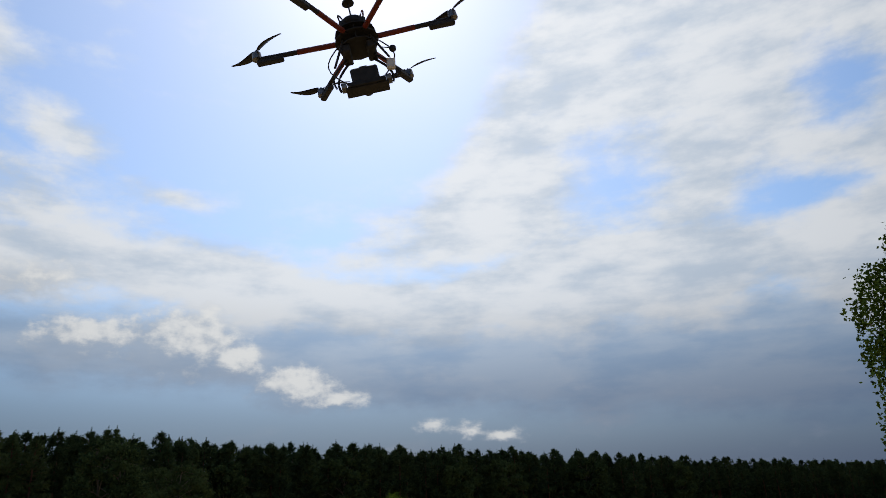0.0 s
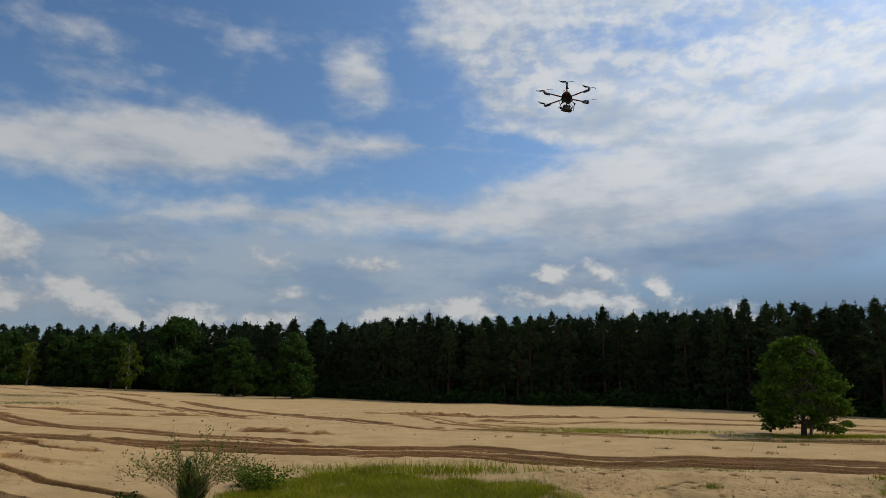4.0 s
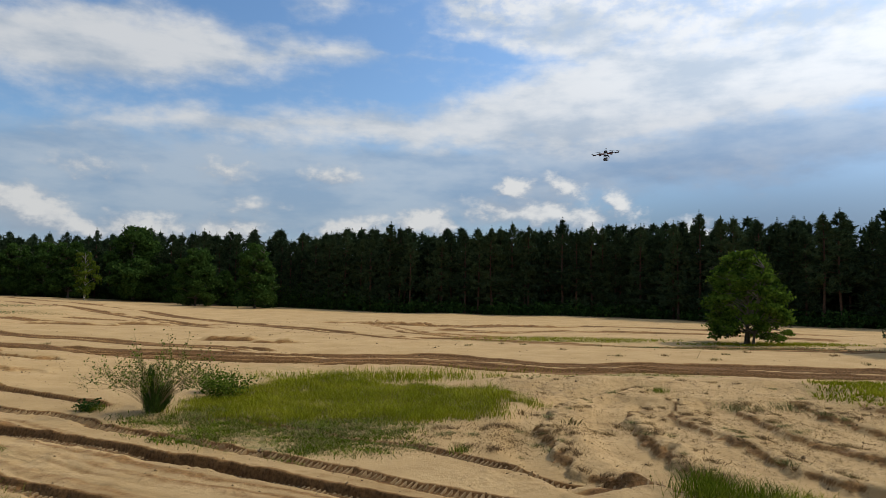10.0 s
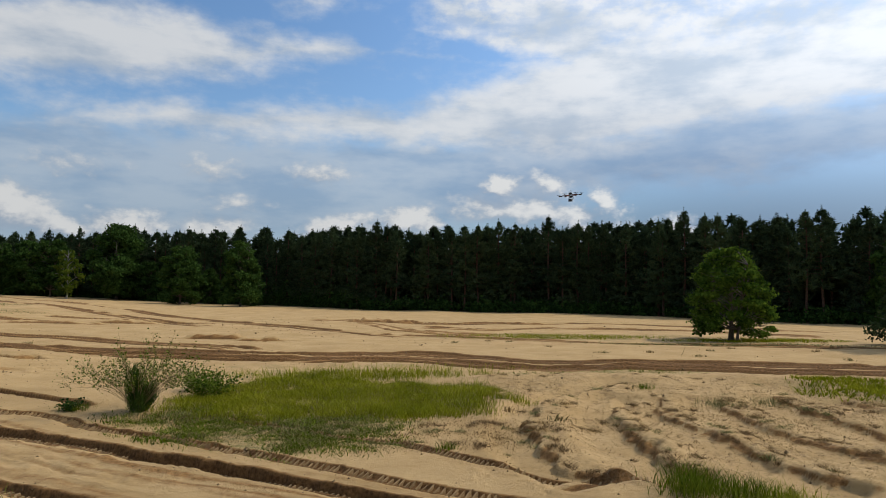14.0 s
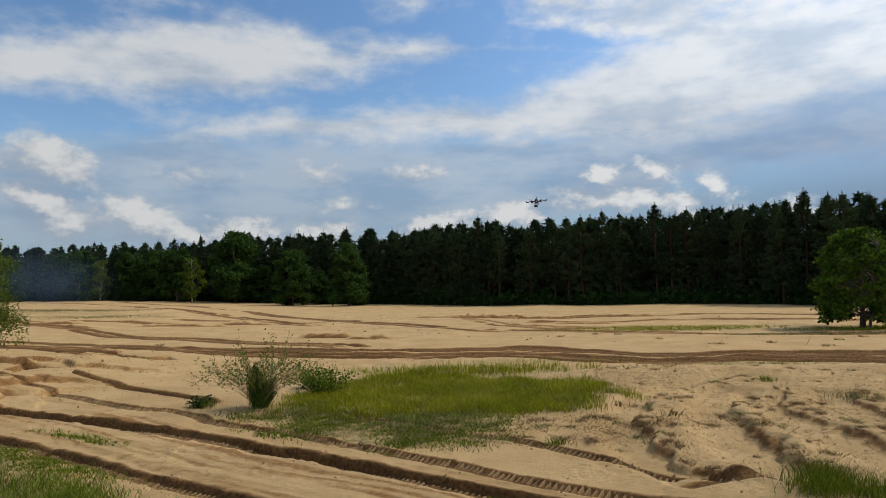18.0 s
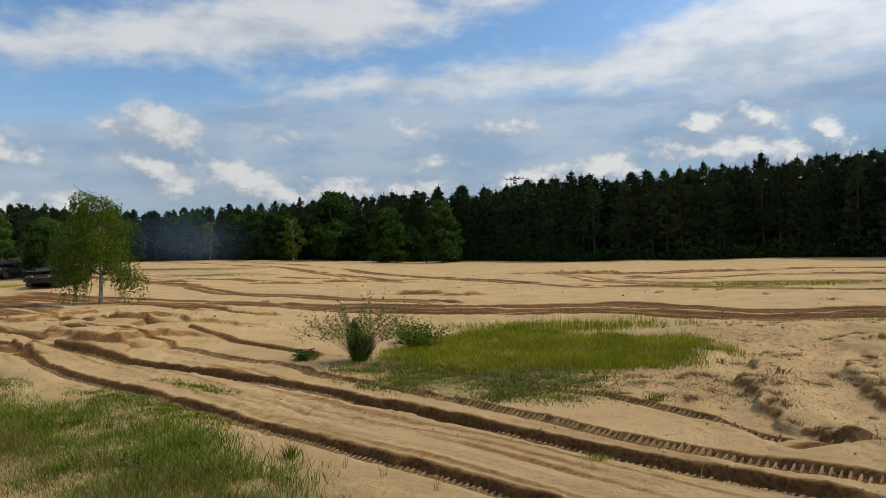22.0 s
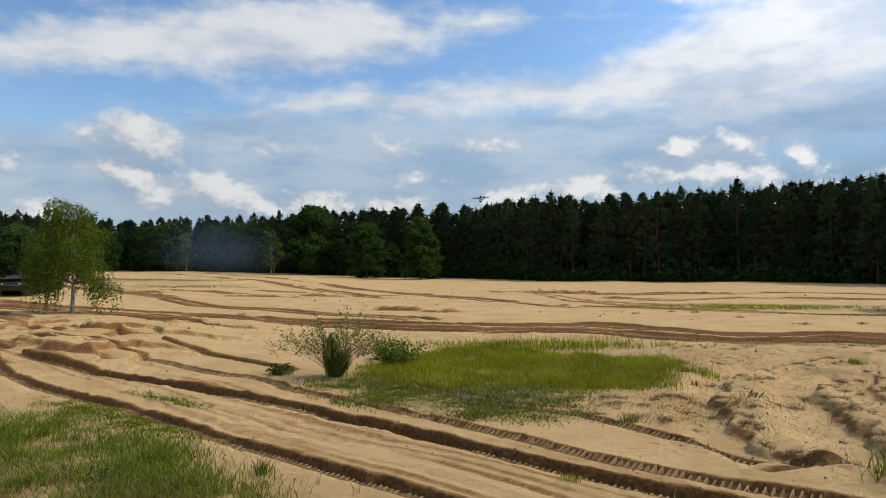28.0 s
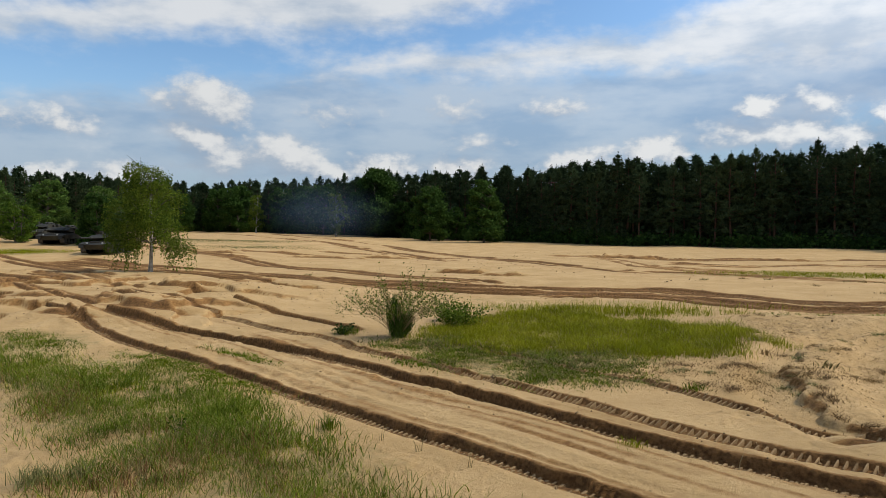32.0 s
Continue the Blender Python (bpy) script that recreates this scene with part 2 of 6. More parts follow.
full = wmix(wmath("MULTIPLY", bright_mask, 0.92), full, bright_color)
full = wmix(wmath("MULTIPLY", gloom, 0.62), full, (0.065, 0.115, 0.235))
heap_color = wmix(wsmooth(lit, -0.25, 0.70), wmix(gloom, (0.38, 0.45, 0.55), (0.24, 0.32, 0.45)), (0.82, 0.83, 0.83))
body = wmath("MULTIPLY_ADD", wsmooth(lit, -0.30, 0.40), 0.50, 0.45)
full = wmix(wmath("MULTIPLY", heap_mask, body), full, heap_color)
glare = wnode("ShaderNodeVectorMath", operation="SCALE")
wl.new(full, glare.inputs[0])
wl.new(wmath("MULTIPLY_ADD", wmath("POWER", wmath("MAXIMUM", sun_dot.outputs["Value"], 0.0), 2.6), 1.05, 0.97), glare.inputs[3])
halo = wmix(wmath("MULTIPLY", near_sun, 0.22), glare.outputs[0], (1.6, 1.65, 1.68))
back = wnode("ShaderNodeBackground")
wl.new(halo, back.inputs[0])
wl.new(back.outputs[0], wnode("ShaderNodeOutputWorld").inputs[0])



# ---- helpers of this scene ----
def material(name, low, high, scale=4.0, rough=0.85, bump=0.3, bump_scale=40.0, metal=0.0, island=0.0, by_object=0.0, translucent=0.0, coord="Object"):
    """A surface whose colour wanders between two tones at two scales, with fine relief."""
    m = bpy.data.materials.new(name)
    m.use_nodes = True
    nt = m.node_tree
    n, l = nt.nodes, nt.links
    b = n["Principled BSDF"]
    b.inputs["Roughness"].default_value, b.inputs["Metallic"].default_value = rough, metal
    b.inputs["Specular IOR Level"].default_value = 0.5 if metal else 0.0 if translucent else 0.3
    tc = n.new("ShaderNodeTexCoord").outputs[coord]
    big, small = n.new("ShaderNodeTexNoise"), n.new("ShaderNodeTexNoise")
    big.inputs["Scale"].default_value, big.inputs["Detail"].default_value = scale, 4
    small.inputs["Scale"].default_value, small.inputs["Detail"].default_value = scale * 9, 3
    l.new(tc, big.inputs["Vector"]), l.new(tc, small.inputs["Vector"])
    mix = n.new("ShaderNodeMath")
    mix.operation = "MULTIPLY_ADD"
    mix.inputs[1].default_value = 0.45
    l.new(small.outputs["Fac"], mix.inputs[0]), l.new(big.outputs["Fac"], mix.inputs[2])
    value = mix.outputs[0]
    for source, amount in ((("ShaderNodeNewGeometry", "Random Per Island"), island), (("ShaderNodeObjectInfo", "Random"), by_object)):
        if amount:
            g = n.new(source[0])
            a = n.new("ShaderNodeMath")
            a.operation = "MULTIPLY_ADD"
            a.inputs[1].default_value = amount
            l.new(g.outputs[source[1]], a.inputs[0]), l.new(value, a.inputs[2])
            s = n.new("ShaderNodeMath")
            s.operation = "SUBTRACT"
            s.inputs[1].default_value = amount / 2
            l.new(a.outputs[0], s.inputs[0])
            value = s.outputs[0]
    r = n.new("ShaderNodeValToRGB")
    r.color_ramp.elements[0].position, r.color_ramp.elements[0].color = 0.42, (*low, 1)
    r.color_ramp.elements[1].position, r.color_ramp.elements[1].color = 1.02, (*high, 1)
    l.new(value, r.inputs[0]), l.new(r.outputs[0], b.inputs["Base Color"])
    if bump:
        t = n.new("ShaderNodeTexNoise")
        t.inputs["Scale"].default_value, t.inputs["Detail"].default_value = bump_scale, 4
        l.new(tc, t.inputs["Vector"])
        bp = n.new("ShaderNodeBump")
        bp.inputs["Strength"].default_value, bp.inputs["Distance"].default_value = bump, 0.02
        l.new(t.outputs["Fac"], bp.inputs["Height"]), l.new(bp.outputs[0], b.inputs["Normal"])
    if translucent:
        tr = n.new("ShaderNodeBsdfTranslucent")
        l.new(r.outputs[0], tr.inputs[0])
        ms = n.new("ShaderNodeMixShader")
        ms.inputs[0].default_value = translucent
        l.new(b.outputs[0], ms.inputs[1]), l.new(tr.outputs[0], ms.inputs[2])
        l.new(ms.outputs[0], n["Material Output"].inputs[0])
    return m


pine_needles = material("pine_needles", (0.023, 0.041, 0.022), (0.080, 0.116, 0.050), 0.25, 0.85, 0, island=0.5, by_object=0.4, translucent=0.15)
pine_bark = material("pine_bark", (0.035, 0.022, 0.015), (0.12, 0.064, 0.038), 3.0, 0.95, 0.6, 12)
oak_leaves = material("oak_leaves", (0.017, 0.039, 0.010), (0.060, 0.112, 0.024), 0.5, 0.7, 0, island=0.6, by_object=0.3, translucent=0.25)
linden_leaves = material("linden_leaves", (0.042, 0.085, 0.018), (0.12, 0.195, 0.042), 0.5, 0.7, 0, island=0.6, by_object=0.3, translucent=0.4)
maple_leaves = material("maple_leaves", (0.024, 0.054, 0.008), (0.12, 0.190, 0.024), 0.5, 0.7, 0, island=0.5, translucent=0.36)
birch_leaves = material("birch_leaves", (0.046, 0.082, 0.010), (0.165, 0.215, 0.028), 0.5, 0.7, 0, island=0.7, by_object=0.2, translucent=0.42)
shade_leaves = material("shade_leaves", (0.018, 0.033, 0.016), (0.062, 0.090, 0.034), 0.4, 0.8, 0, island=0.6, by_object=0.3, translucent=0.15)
grey_bark = material("grey_bark", (0.05, 0.042, 0.03), (0.16, 0.135, 0.10), 3.0, 0.95, 0.6, 14)
birch_bark = material("birch_bark", (0.02, 0.018, 0.016), (0.46, 0.44, 0.39), 3.2, 0.8, 0.3, 10)
juniper_needles = material("juniper_needles", (0.034, 0.064, 0.012), (0.100, 0.150, 0.030), 1.0, 0.8, 0, island=0.6, translucent=0.1)
grass_green = material("grass_green", (0.125, 0.145, 0.007), (0.31, 0.31, 0.022), 0.5, 0.9, 0, island=0.4, translucent=0.25)
grass_lush = material("grass_lush", (0.045, 0.075, 0.005), (0.17, 0.21, 0.018), 0.4, 0.9, 0, island=0.6, translucent=0.25)
grass_dry = material("grass_dry", (0.11, 0.085, 0.030), (0.34, 0.27, 0.12), 0.6, 0.9, 0, island=0.8, translucent=0.2)
grass_bank = material("grass_bank", (0.045, 0.080, 0.009), (0.18, 0.22, 0.025), 0.35, 0.9, 0, island=0.5, translucent=0.25)
grass_rust = material("grass_rust", (0.12, 0.055, 0.022), (0.30, 0.16, 0.07), 0.6, 0.9, 0, island=0.8, translucent=0.2)
grass_grey = material("grass_grey", (0.10, 0.105, 0.034), (0.26, 0.25, 0.10), 0.6, 0.9, 0, island=0.7, translucent=0.2)
grass_brown = material("grass_brown", (0.19, 0.12, 0.05), (0.36, 0.25, 0.115), 0.6, 0.9, 0, island=0.8, translucent=0.1)
dead_twig = material("dead_twig", (0.20, 0.145, 0.065), (0.38, 0.29, 0.14), 2.0, 0.9, 0.2, 20)


def mesh_of(name, verts, faces, mat, smooth=False):
    """A mesh from arrays of points and of triangles or quads."""
    verts, faces = np.asarray(verts, np.float32), np.asarray(faces, np.int32)
    me = bpy.data.meshes.new(name)
    me.vertices.add(len(verts))
    me.vertices.foreach_set("co", verts.ravel())
    k = faces.shape[1]
    me.loops.add(faces.size)
    me.loops.foreach_set("vertex_index", faces.ravel())
    me.polygons.add(len(faces))
    me.polygons.foreach_set("loop_start", np.arange(0, faces.size, k, dtype=np.int32))
    me.polygons.foreach_set("loop_total", np.full(len(faces), k, np.int32))
    me.polygons.foreach_set("use_smooth", np.full(len(faces), smooth))
    me.update(calc_edges=True)
    me.materials.append(mat)
    return me


def joined(pieces):
    """Several (verts, faces) as one pair."""
    vs, fs, n = [], [], 0
    for v, f in pieces:
        vs.append(np.asarray(v, float)), fs.append(np.asarray(f, int) + n)
        n += len(v)
    return np.concatenate(vs), np.concatenate(fs)


def hang(name, data, parent, label="", m=None):
    """A mesh as a part of a thing."""
    ob = new(name, data)
    ob.parent = parent
    if m is not None:
        ob.matrix_basis = m
    return tagged(ob, label)


def part(name, bm, mat, parent, label="", smooth=False):
    me = bpy.data.meshes.new(name)
    bm.to_mesh(me), bm.free()
    me.materials.append(mat)
    if smooth:
        for p in me.polygons:
            p.use_smooth = True
    return hang(name, me, parent, label)


def tube(points, radii, sides=6):
    """A tapered round limb along points: quads."""
    p = np.asarray(points, float)
    d = np.gradient(p, axis=0)
    d /= np.linalg.norm(d, axis=1)[:, None] + 1e-9
    ref = np.where(np.abs(d[:, 2:3]) > 0.9, np.array([[1.0, 0, 0]]), np.array([[0, 0, 1.0]]))
    a = np.cross(d, ref)
    a /= np.linalg.norm(a, axis=1)[:, None]
    b = np.cross(d, a)
    ang = np.linspace(0, 2 * np.pi, sides, endpoint=False)
    r = np.asarray(radii, float)[:, None, None]
    v = p[:, None] + r * (np.cos(ang)[None, :, None] * a[:, None] + np.sin(ang)[None, :, None] * b[:, None])
    i, j = np.meshgrid(np.arange(len(p) - 1), np.arange(sides), indexing="ij")
    k = (j + 1) % sides
    f = np.stack([i * sides + j, i * sides + k, (i + 1) * sides + k, (i + 1) * sides + j], -1).reshape(-1, 4)
    return v.reshape(-1, 3), f


def leaf_quads(rng, centres, size, flat=0.0, length=1.4):
    """One small lozenge leaf at each centre, turned at random."""
    n = len(centres)
    a = rng.normal(size=(n, 3))
    a[:, 2] *= 1 - flat
    a /= np.linalg.norm(a, axis=1)[:, None]
    b = np.cross(a, rng.normal(size=(n, 3)))
    b /= np.linalg.norm(b, axis=1)[:, None]
    s = (size * rng.uniform(0.6, 1.3, n))[:, None]
    v = np.stack([centres - a * s * length / 2, centres + b * s / 2 - a * s * 0.1, centres + a * s * length / 2, centres - b * s / 2 - a * s * 0.1], 1)
    return v.reshape(-1, 3), np.arange(4 * n).reshape(n, 4)


def blades(rng, roots, height, width, lean=0.35):
    """Bent grass blades, two triangles each."""
    n = len(roots)
    h = (height * rng.uniform(0.45, 1.25, n))[:, None]
    ang = rng.uniform(0, 2 * np.pi, n)
    side = np.stack([np.cos(ang), np.sin(ang), np.zeros(n)], 1) * (width * rng.uniform(0.6, 1.4, n))[:, None] / 2
    tilt = rng.normal(size=(n, 3)) * lean
    tilt[:, 2] = 1.0
    mid = roots + tilt * h * 0.55
    tip = roots + (tilt * np.array([1.9, 1.9, 1.0])) * h
    v = np.stack([roots - side, roots + side, mid - side * 0.8, mid + side * 0.8, tip], 1).reshape(-1, 3)
    o = np.arange(n)[:, None] * 5
    f = np.concatenate([o + [0, 1, 3], o + [0, 3, 2], o + [2, 3, 4]])
    return v, f


# ---- ground ----
def lattice(ix, iy, seed):
    h = (ix.astype(np.int64) * 374761393 + iy.astype(np.int64) * 668265263 + seed * 1442695041) & 0x7FFFFFFF
    h = ((h ^ (h >> 13)) * 1274126177) & 0x7FFFFFFF
    return ((h ^ (h >> 16)) & 0xFFFF) / 65535.0


def ripple(x, y, size, seed):
    """Smooth noise between -1 and 1 on a lattice of that size."""
    u, v = x / size, y / size
    iu, iv = np.floor(u), np.floor(v)
    fu, fv = u - iu, v - iv
    fu, fv = fu * fu * (3 - 2 * fu), fv * fv * (3 - 2 * fv)
    a, b = lattice(iu, iv, seed), lattice(iu + 1, iv, seed)
    c, d = lattice(iu, iv + 1, seed), lattice(iu + 1, iv + 1, seed)
    return ((a * (1 - fu) + b * fu) * (1 - fv) + (c * (1 - fu) + d * fu) * fv) * 2 - 1


def step(x, lo, hi):
    t = np.clip((x - lo) / (hi - lo), 0, 1)
    return t * t * (3 - 2 * t)


def along(points, spacing=0.12):
    """A smooth line through plan points, at even spacing."""
    p = np.asarray(points, float)
    q = np.vstack([2 * p[0] - p[1], p, 2 * p[-1] - p[-2]])
    out = []
    for i in range(1, len(q) - 2):
        t = np.linspace(0, 1, 24, endpoint=False)[:, None]
        out.append(0.5 * (2 * q[i] + (q[i + 1] - q[i - 1]) * t + (2 * q[i - 1] - 5 * q[i] + 4 * q[i + 1] - q[i + 2]) * t ** 2 + (3 * q[i] - q[i - 1] - 3 * q[i + 1] + q[i + 2]) * t ** 3))
    c = np.vstack(out + [p[-1:]])
    s = np.concatenate([[0], np.cumsum(np.linalg.norm(np.diff(c, axis=0), axis=1))])
    k = np.arange(0, s[-1], spacing)
    return np.stack([np.interp(k, s, c[:, 0]), np.interp(k, s, c[:, 1])], 1)


def near_line(x, y, line, reach):
    """For the points within reach of the line: their index, distance to its left, way along it, and share of its length."""
    lo, hi = line.min(0) - reach, line.max(0) + reach
    idx = np.nonzero((x > lo[0]) & (x < hi[0]) & (y > lo[1]) & (y < hi[1]))[0]
    if not len(idx):
        return idx, idx * 0.0, idx * 0.0, idx * 0.0
    keep, side, way = [], [], []
    spacing = np.linalg.norm(line[1] - line[0])
    t = np.gradient(line, axis=0)
    t /= np.linalg.norm(t, axis=1)[:, None]
    for k in range(0, len(idx), 4000):
        i = idx[k:k + 4000]
        dx, dy = x[i, None] - line[None, :, 0], y[i, None] - line[None, :, 1]
        j = np.argmin(dx * dx + dy * dy, 1)
        r = np.arange(len(i))
        px, py = dx[r, j], dy[r, j]
        s = t[j, 0] * py - t[j, 1] * px
        a = t[j, 0] * px + t[j, 1] * py
        ok = (np.abs(s) < reach) & (np.abs(a) < 1.5 * spacing)
        keep.append(i[ok]), side.append(s[ok]), way.append((j[ok] * spacing + a[ok]))
    keep, side, way = np.concatenate(keep), np.concatenate(side), np.concatenate(way)
    return keep, side, way, way / (len(line) * spacing)


# tank ruts in plan: (points, width, depth, cleat prints, how dark damp and wall shade are)
RUTS = (
    (((-30, 31.5), (-23.6, 27.6), (-20.3, 25.1), (-16.3, 22.2), (-13.3, 20.5), (-10.3, 18.6), (-7.6, 16.7), (-5.7, 15.6), (-4.0, 14.5), (-2.4, 13.5), (0.5, 11.6), (3, 10)), 0.50, 0.20, 2, 0.95),
    (((-24, 29), (-16.8, 25.9), (-13.3, 24.0), (-10.3, 22.5), (-7.5, 20.8), (-5.3, 19.3), (-3.7, 18.4), (-1.7, 17.0), (-0.3, 15.9), (0.9, 15.0), (1.9, 14.3), (3.8, 13.2), (6, 12)), 0.58, 0.27, 2, 1.0),
    (((-27, 35), (-20.6, 31.7), (-15.9, 28.9), (-12.5, 26.0), (-10.0, 24.9), (-7.8, 22.8), (-5.9, 21.7), (-4.0, 20.2), (-1.9, 18.7), (-0.3, 17.5), (1.0, 16.3), (3.1, 14.7), (5.3, 13.4), (8, 12)), 0.46, 0.14, 1, 1.0),
    (((-4.2, 24), (-2.7, 23.0), (-1.3, 22.0), (-0.4, 21.2), (1.6, 20.1), (2.6, 19.0), (3.8, 17.6), (4.7, 16.6), (5.4, 16.0), (6.4, 15.3), (8.4, 14.6)), 0.42, 0.13, 1, 1.0),
    (((-24, 37.5), (-21.7, 35.6), (-18.4, 33.4), (-15.8, 32.0), (-11.3, 28.5), (-9.0, 26.6)), 0.5, 0.22, 0, 0.8),
)
RUTS = tuple((tuple((x - 0.08, y - 0.13) for x, y in p) if c == 2 else p, w, d, c, m) for p, w, d, c, m in RUTS)
# old wide ruts that curve away, half filled with blown sand
CURVES = (
    (((5.6, 14.6), (5.0, 16.7), (4.8, 18.7), (4.9, 20.8), (5.7, 23.4), (7.2, 26.2), (9.4, 28.6), (13, 30.6)), 1.25, 0.21, 0.0, 0.0),
    (((8.0, 14.4), (7.6, 16.0), (7.4, 17.6), (7.7, 20.2), (8.5, 23.2), (9.6, 25.9), (11.2, 27.8)), 1.6, 0.25, 0.0, 0.0),
    (((11.2, 13.4), (10.6, 14.8), (10.3, 16.2), (10.4, 18.5), (10.5, 20.6), (11.1, 24.2), (12.4, 27.2)), 1.5, 0.20, 0.0, 0.1),
    (((15.6, 14.2), (14.0, 16.4), (13.3, 18.6), (13.3, 21.3), (13.6, 24.3), (14.8, 27)), 1.5, 0.18, 0.0, 0.1),
    (((20, 15.5), (17.2, 18.2), (16.4, 20.8), (16.2, 24.0), (17.2, 27)), 1.4, 0.17, 0.0, 0.1),
    (((24, 17), (20.8, 20), (19.6, 23), (19.6, 26)), 1.4, 0.17, 0.0, 0.1),
)
# broad churned lanes across the plain
LANES = (
    (((-60, 64), (-37.6, 57), (-26.8, 52.7), (-18.0, 49.1), (-9.0, 45.5), (-4.4, 44.4), (3.0, 45.0), (6.4, 43.8), (9.0, 41.4), (12, 39.8), (15.8, 38.8), (26, 36.8), (40, 34)), 3.2, 0.50, 0.0, 1.0),
    (((-60, 69), (-37.6, 60.5), (-26.8, 56), (-18.0, 52.3), (-9.0, 48.6), (-2, 47.5), (5.0, 48), (9, 45.5), (12.0, 43), (18, 41.2), (28, 39.5), (42, 37)), 2.2, 0.38, 0.0, 0.9),
    (((-53.4, 82.6), (-42.5, 76), (-33, 68), (-22.3, 61), (-11.1, 54), (-6, 50)), 2.4, 0.36, 0.0, 0.8),
    (((-90, 180), (-51.1, 135), (-29.3, 107), (-18.6, 95), (-7.8, 81.2), (-1.0, 71.9), (4.3, 66.2), (12, 64), (24.1, 59.3), (40, 53), (60, 45)), 2.4, 0.34, 0.0, 0.85),
    (((-100, 170), (-60, 128), (-36, 104), (-24, 90), (-14, 78)), 2.2, 0.34, 0.0, 0.8),
    (((-6, 92), (2.5, 95.6), (12.4, 86.8), (19.2, 88.3), (29.2, 89.8), (40, 86), (60, 75)), 3.4, 0.42, 0.0, 0.85),
    (((8, 80), (16, 78), (26, 80), (36, 77), (52, 68)), 2.6, 0.36, 0.0, 0.75),
    (((-1, 97), (2.5, 88), (5.5, 80), (7, 74), (10.5, 70), (16, 69)), 3.6, 0.40, 0.0, 0.6),
    (((-80, 88), (-58, 84), (-43, 86), (-30, 82)), 2.4, 0.40, 0.0, 0.8),
    (((-38, 92), (-30, 90), (-22, 88), (-15, 86)), 1.8, 0.40, 0.0, 0.85),
    (((-50, 44), (-38.9, 40.1), (-30.4, 35.4), (-24, 31.5)), 2.6, 0.42, 0.0, 0.75),
    (((-48, 52), (-36, 45), (-29.8, 39.6), (-25, 36)), 2.0, 0.45, 0.0, 0.6),
    (((-75, 70), (-52, 58), (-42, 52), (-34, 47.5)), 2.4, 0.45, 0.0, 0.75),
    (((-62, 52), (-48, 47), (-40, 44), (-33, 40)), 2.0, 0.40, 0.0, 0.7),
)


def corner_terraces(x, y):
    """Height of the broken terraces in the churned corner, and where shade is painted on their faces."""
    inside = step(-x, 13, 21) * step(y, 25, 29) * (1 - step(y, 46, 56)) * (1 - step(-x, 48, 62))
    f = 1.0 * ripple(x + 0.45 * y, 1.4 * y - 0.2 * x, 8.5, 7) + 0.5 * ripple(x + 0.3 * y, 1.2 * y, 3.6, 8) + 0.13 * ripple(x, y, 1.2, 9) + 0.05 * ripple(x, y, 0.45, 12)
    z, bare = np.zeros_like(x), np.zeros_like(x)
    for level, high in ((-0.45, 0.30), (0.10, 0.40), (0.60, 0.30)):
        z = z + high * step(f, level - 0.035, level + 0.035)
        bare = np.maximum(bare, np.exp(-((f - level) / 0.038) ** 2))
    return inside * (z + 0.07 * ripple(x, y, 1.7, 10) - 0.3), inside * bare


def plain_height(x, y):
    """The ground without its ruts: a flat sand field, the bank under the viewer, a slow rise far to one side."""
    r = np.hypot(x, y)
    bearing = np.degrees(np.arctan2(-x, y))
    z = 1.9 * step(r, 72, 128) * step(bearing, 6, 36)
    z = z + (0.10 * ripple(x, y, 9.0, 1) + 0.05 * ripple(x, y, 3.1, 2)) * step(r, 14, 30)
    z = z + 0.16 * ripple(x, y, 23.0, 3) * step(r, 40, 80)
    z = z + 2.75 * (1 - step(r, 2.2, 10.5))
    # the hummocky ground between the curved ruts
    hum = step(x, 3.5, 6.5) * step(y, 12.5, 15) * (1 - step(y, 32.5, 35.5)) * (1 - step(x, 32, 40))
    z = z + hum * (0.18 + 0.15 * ripple(x, y, 2.8, 5) + 0.05 * ripple(x, y, 1.1, 6))
    ridge = np.exp(-((y - 33.0 + 0.12 * x) / 1.5) ** 2) * step(x, 3.5, 7) * (1 - step(x, 24, 30))
    z = z + ridge * (0.24 + 0.22 * ripple(x, y, 2.4, 14) + 0.06 * ripple(x, y, 0.8, 15))
    # the churned corner: broken terraces with steep crumbled faces
    z = z + corner_terraces(x, y)[0]
    return z


GREENS = (   # grassy patches in plan: centre, half sizes, turn, weight
    (0.4, 27.8, 5.6, 5.0, 0, 1.0), (-5.6, 26.0, 1.6, 2.6, 0, 0.9), (-2.2, 22.0, 3.6, 2.4, -12, 0.9), (0.5, 36.5, 6.5, 2.6, 0, 0.7), (-13.2, 16.3, 6.4, 2.5, -30, 1.0), (-7.0, 12.5, 4.8, 1.7, -33, 1.0),
    (-20.5, 21.5, 4.0, 2.0, -38, 0.6), (8.4, 13.9, 1.9, 1.2, 0, 1.0), (24.0, 27.5, 4.5, 4.5, 0, 0.8), (21, 66.5, 14.0, 4.5, 3, 0.75), (40, 62, 10.0, 4.0, 0, 0.8),
    (-92, 103, 18.0, 6.0, 0, 0.9), (-72, 70, 10.0, 4.5, 38, 1.0), (-60, 96, 22.0, 3.0, 10, 0.35), (6, 40.5, 12.0, 1.2, 0, 0.5), (14, 36.0, 7.0, 1.2, -6, 0.55), (-11.5, 20.9, 2.4, 0.35, -30, 0.35),
)


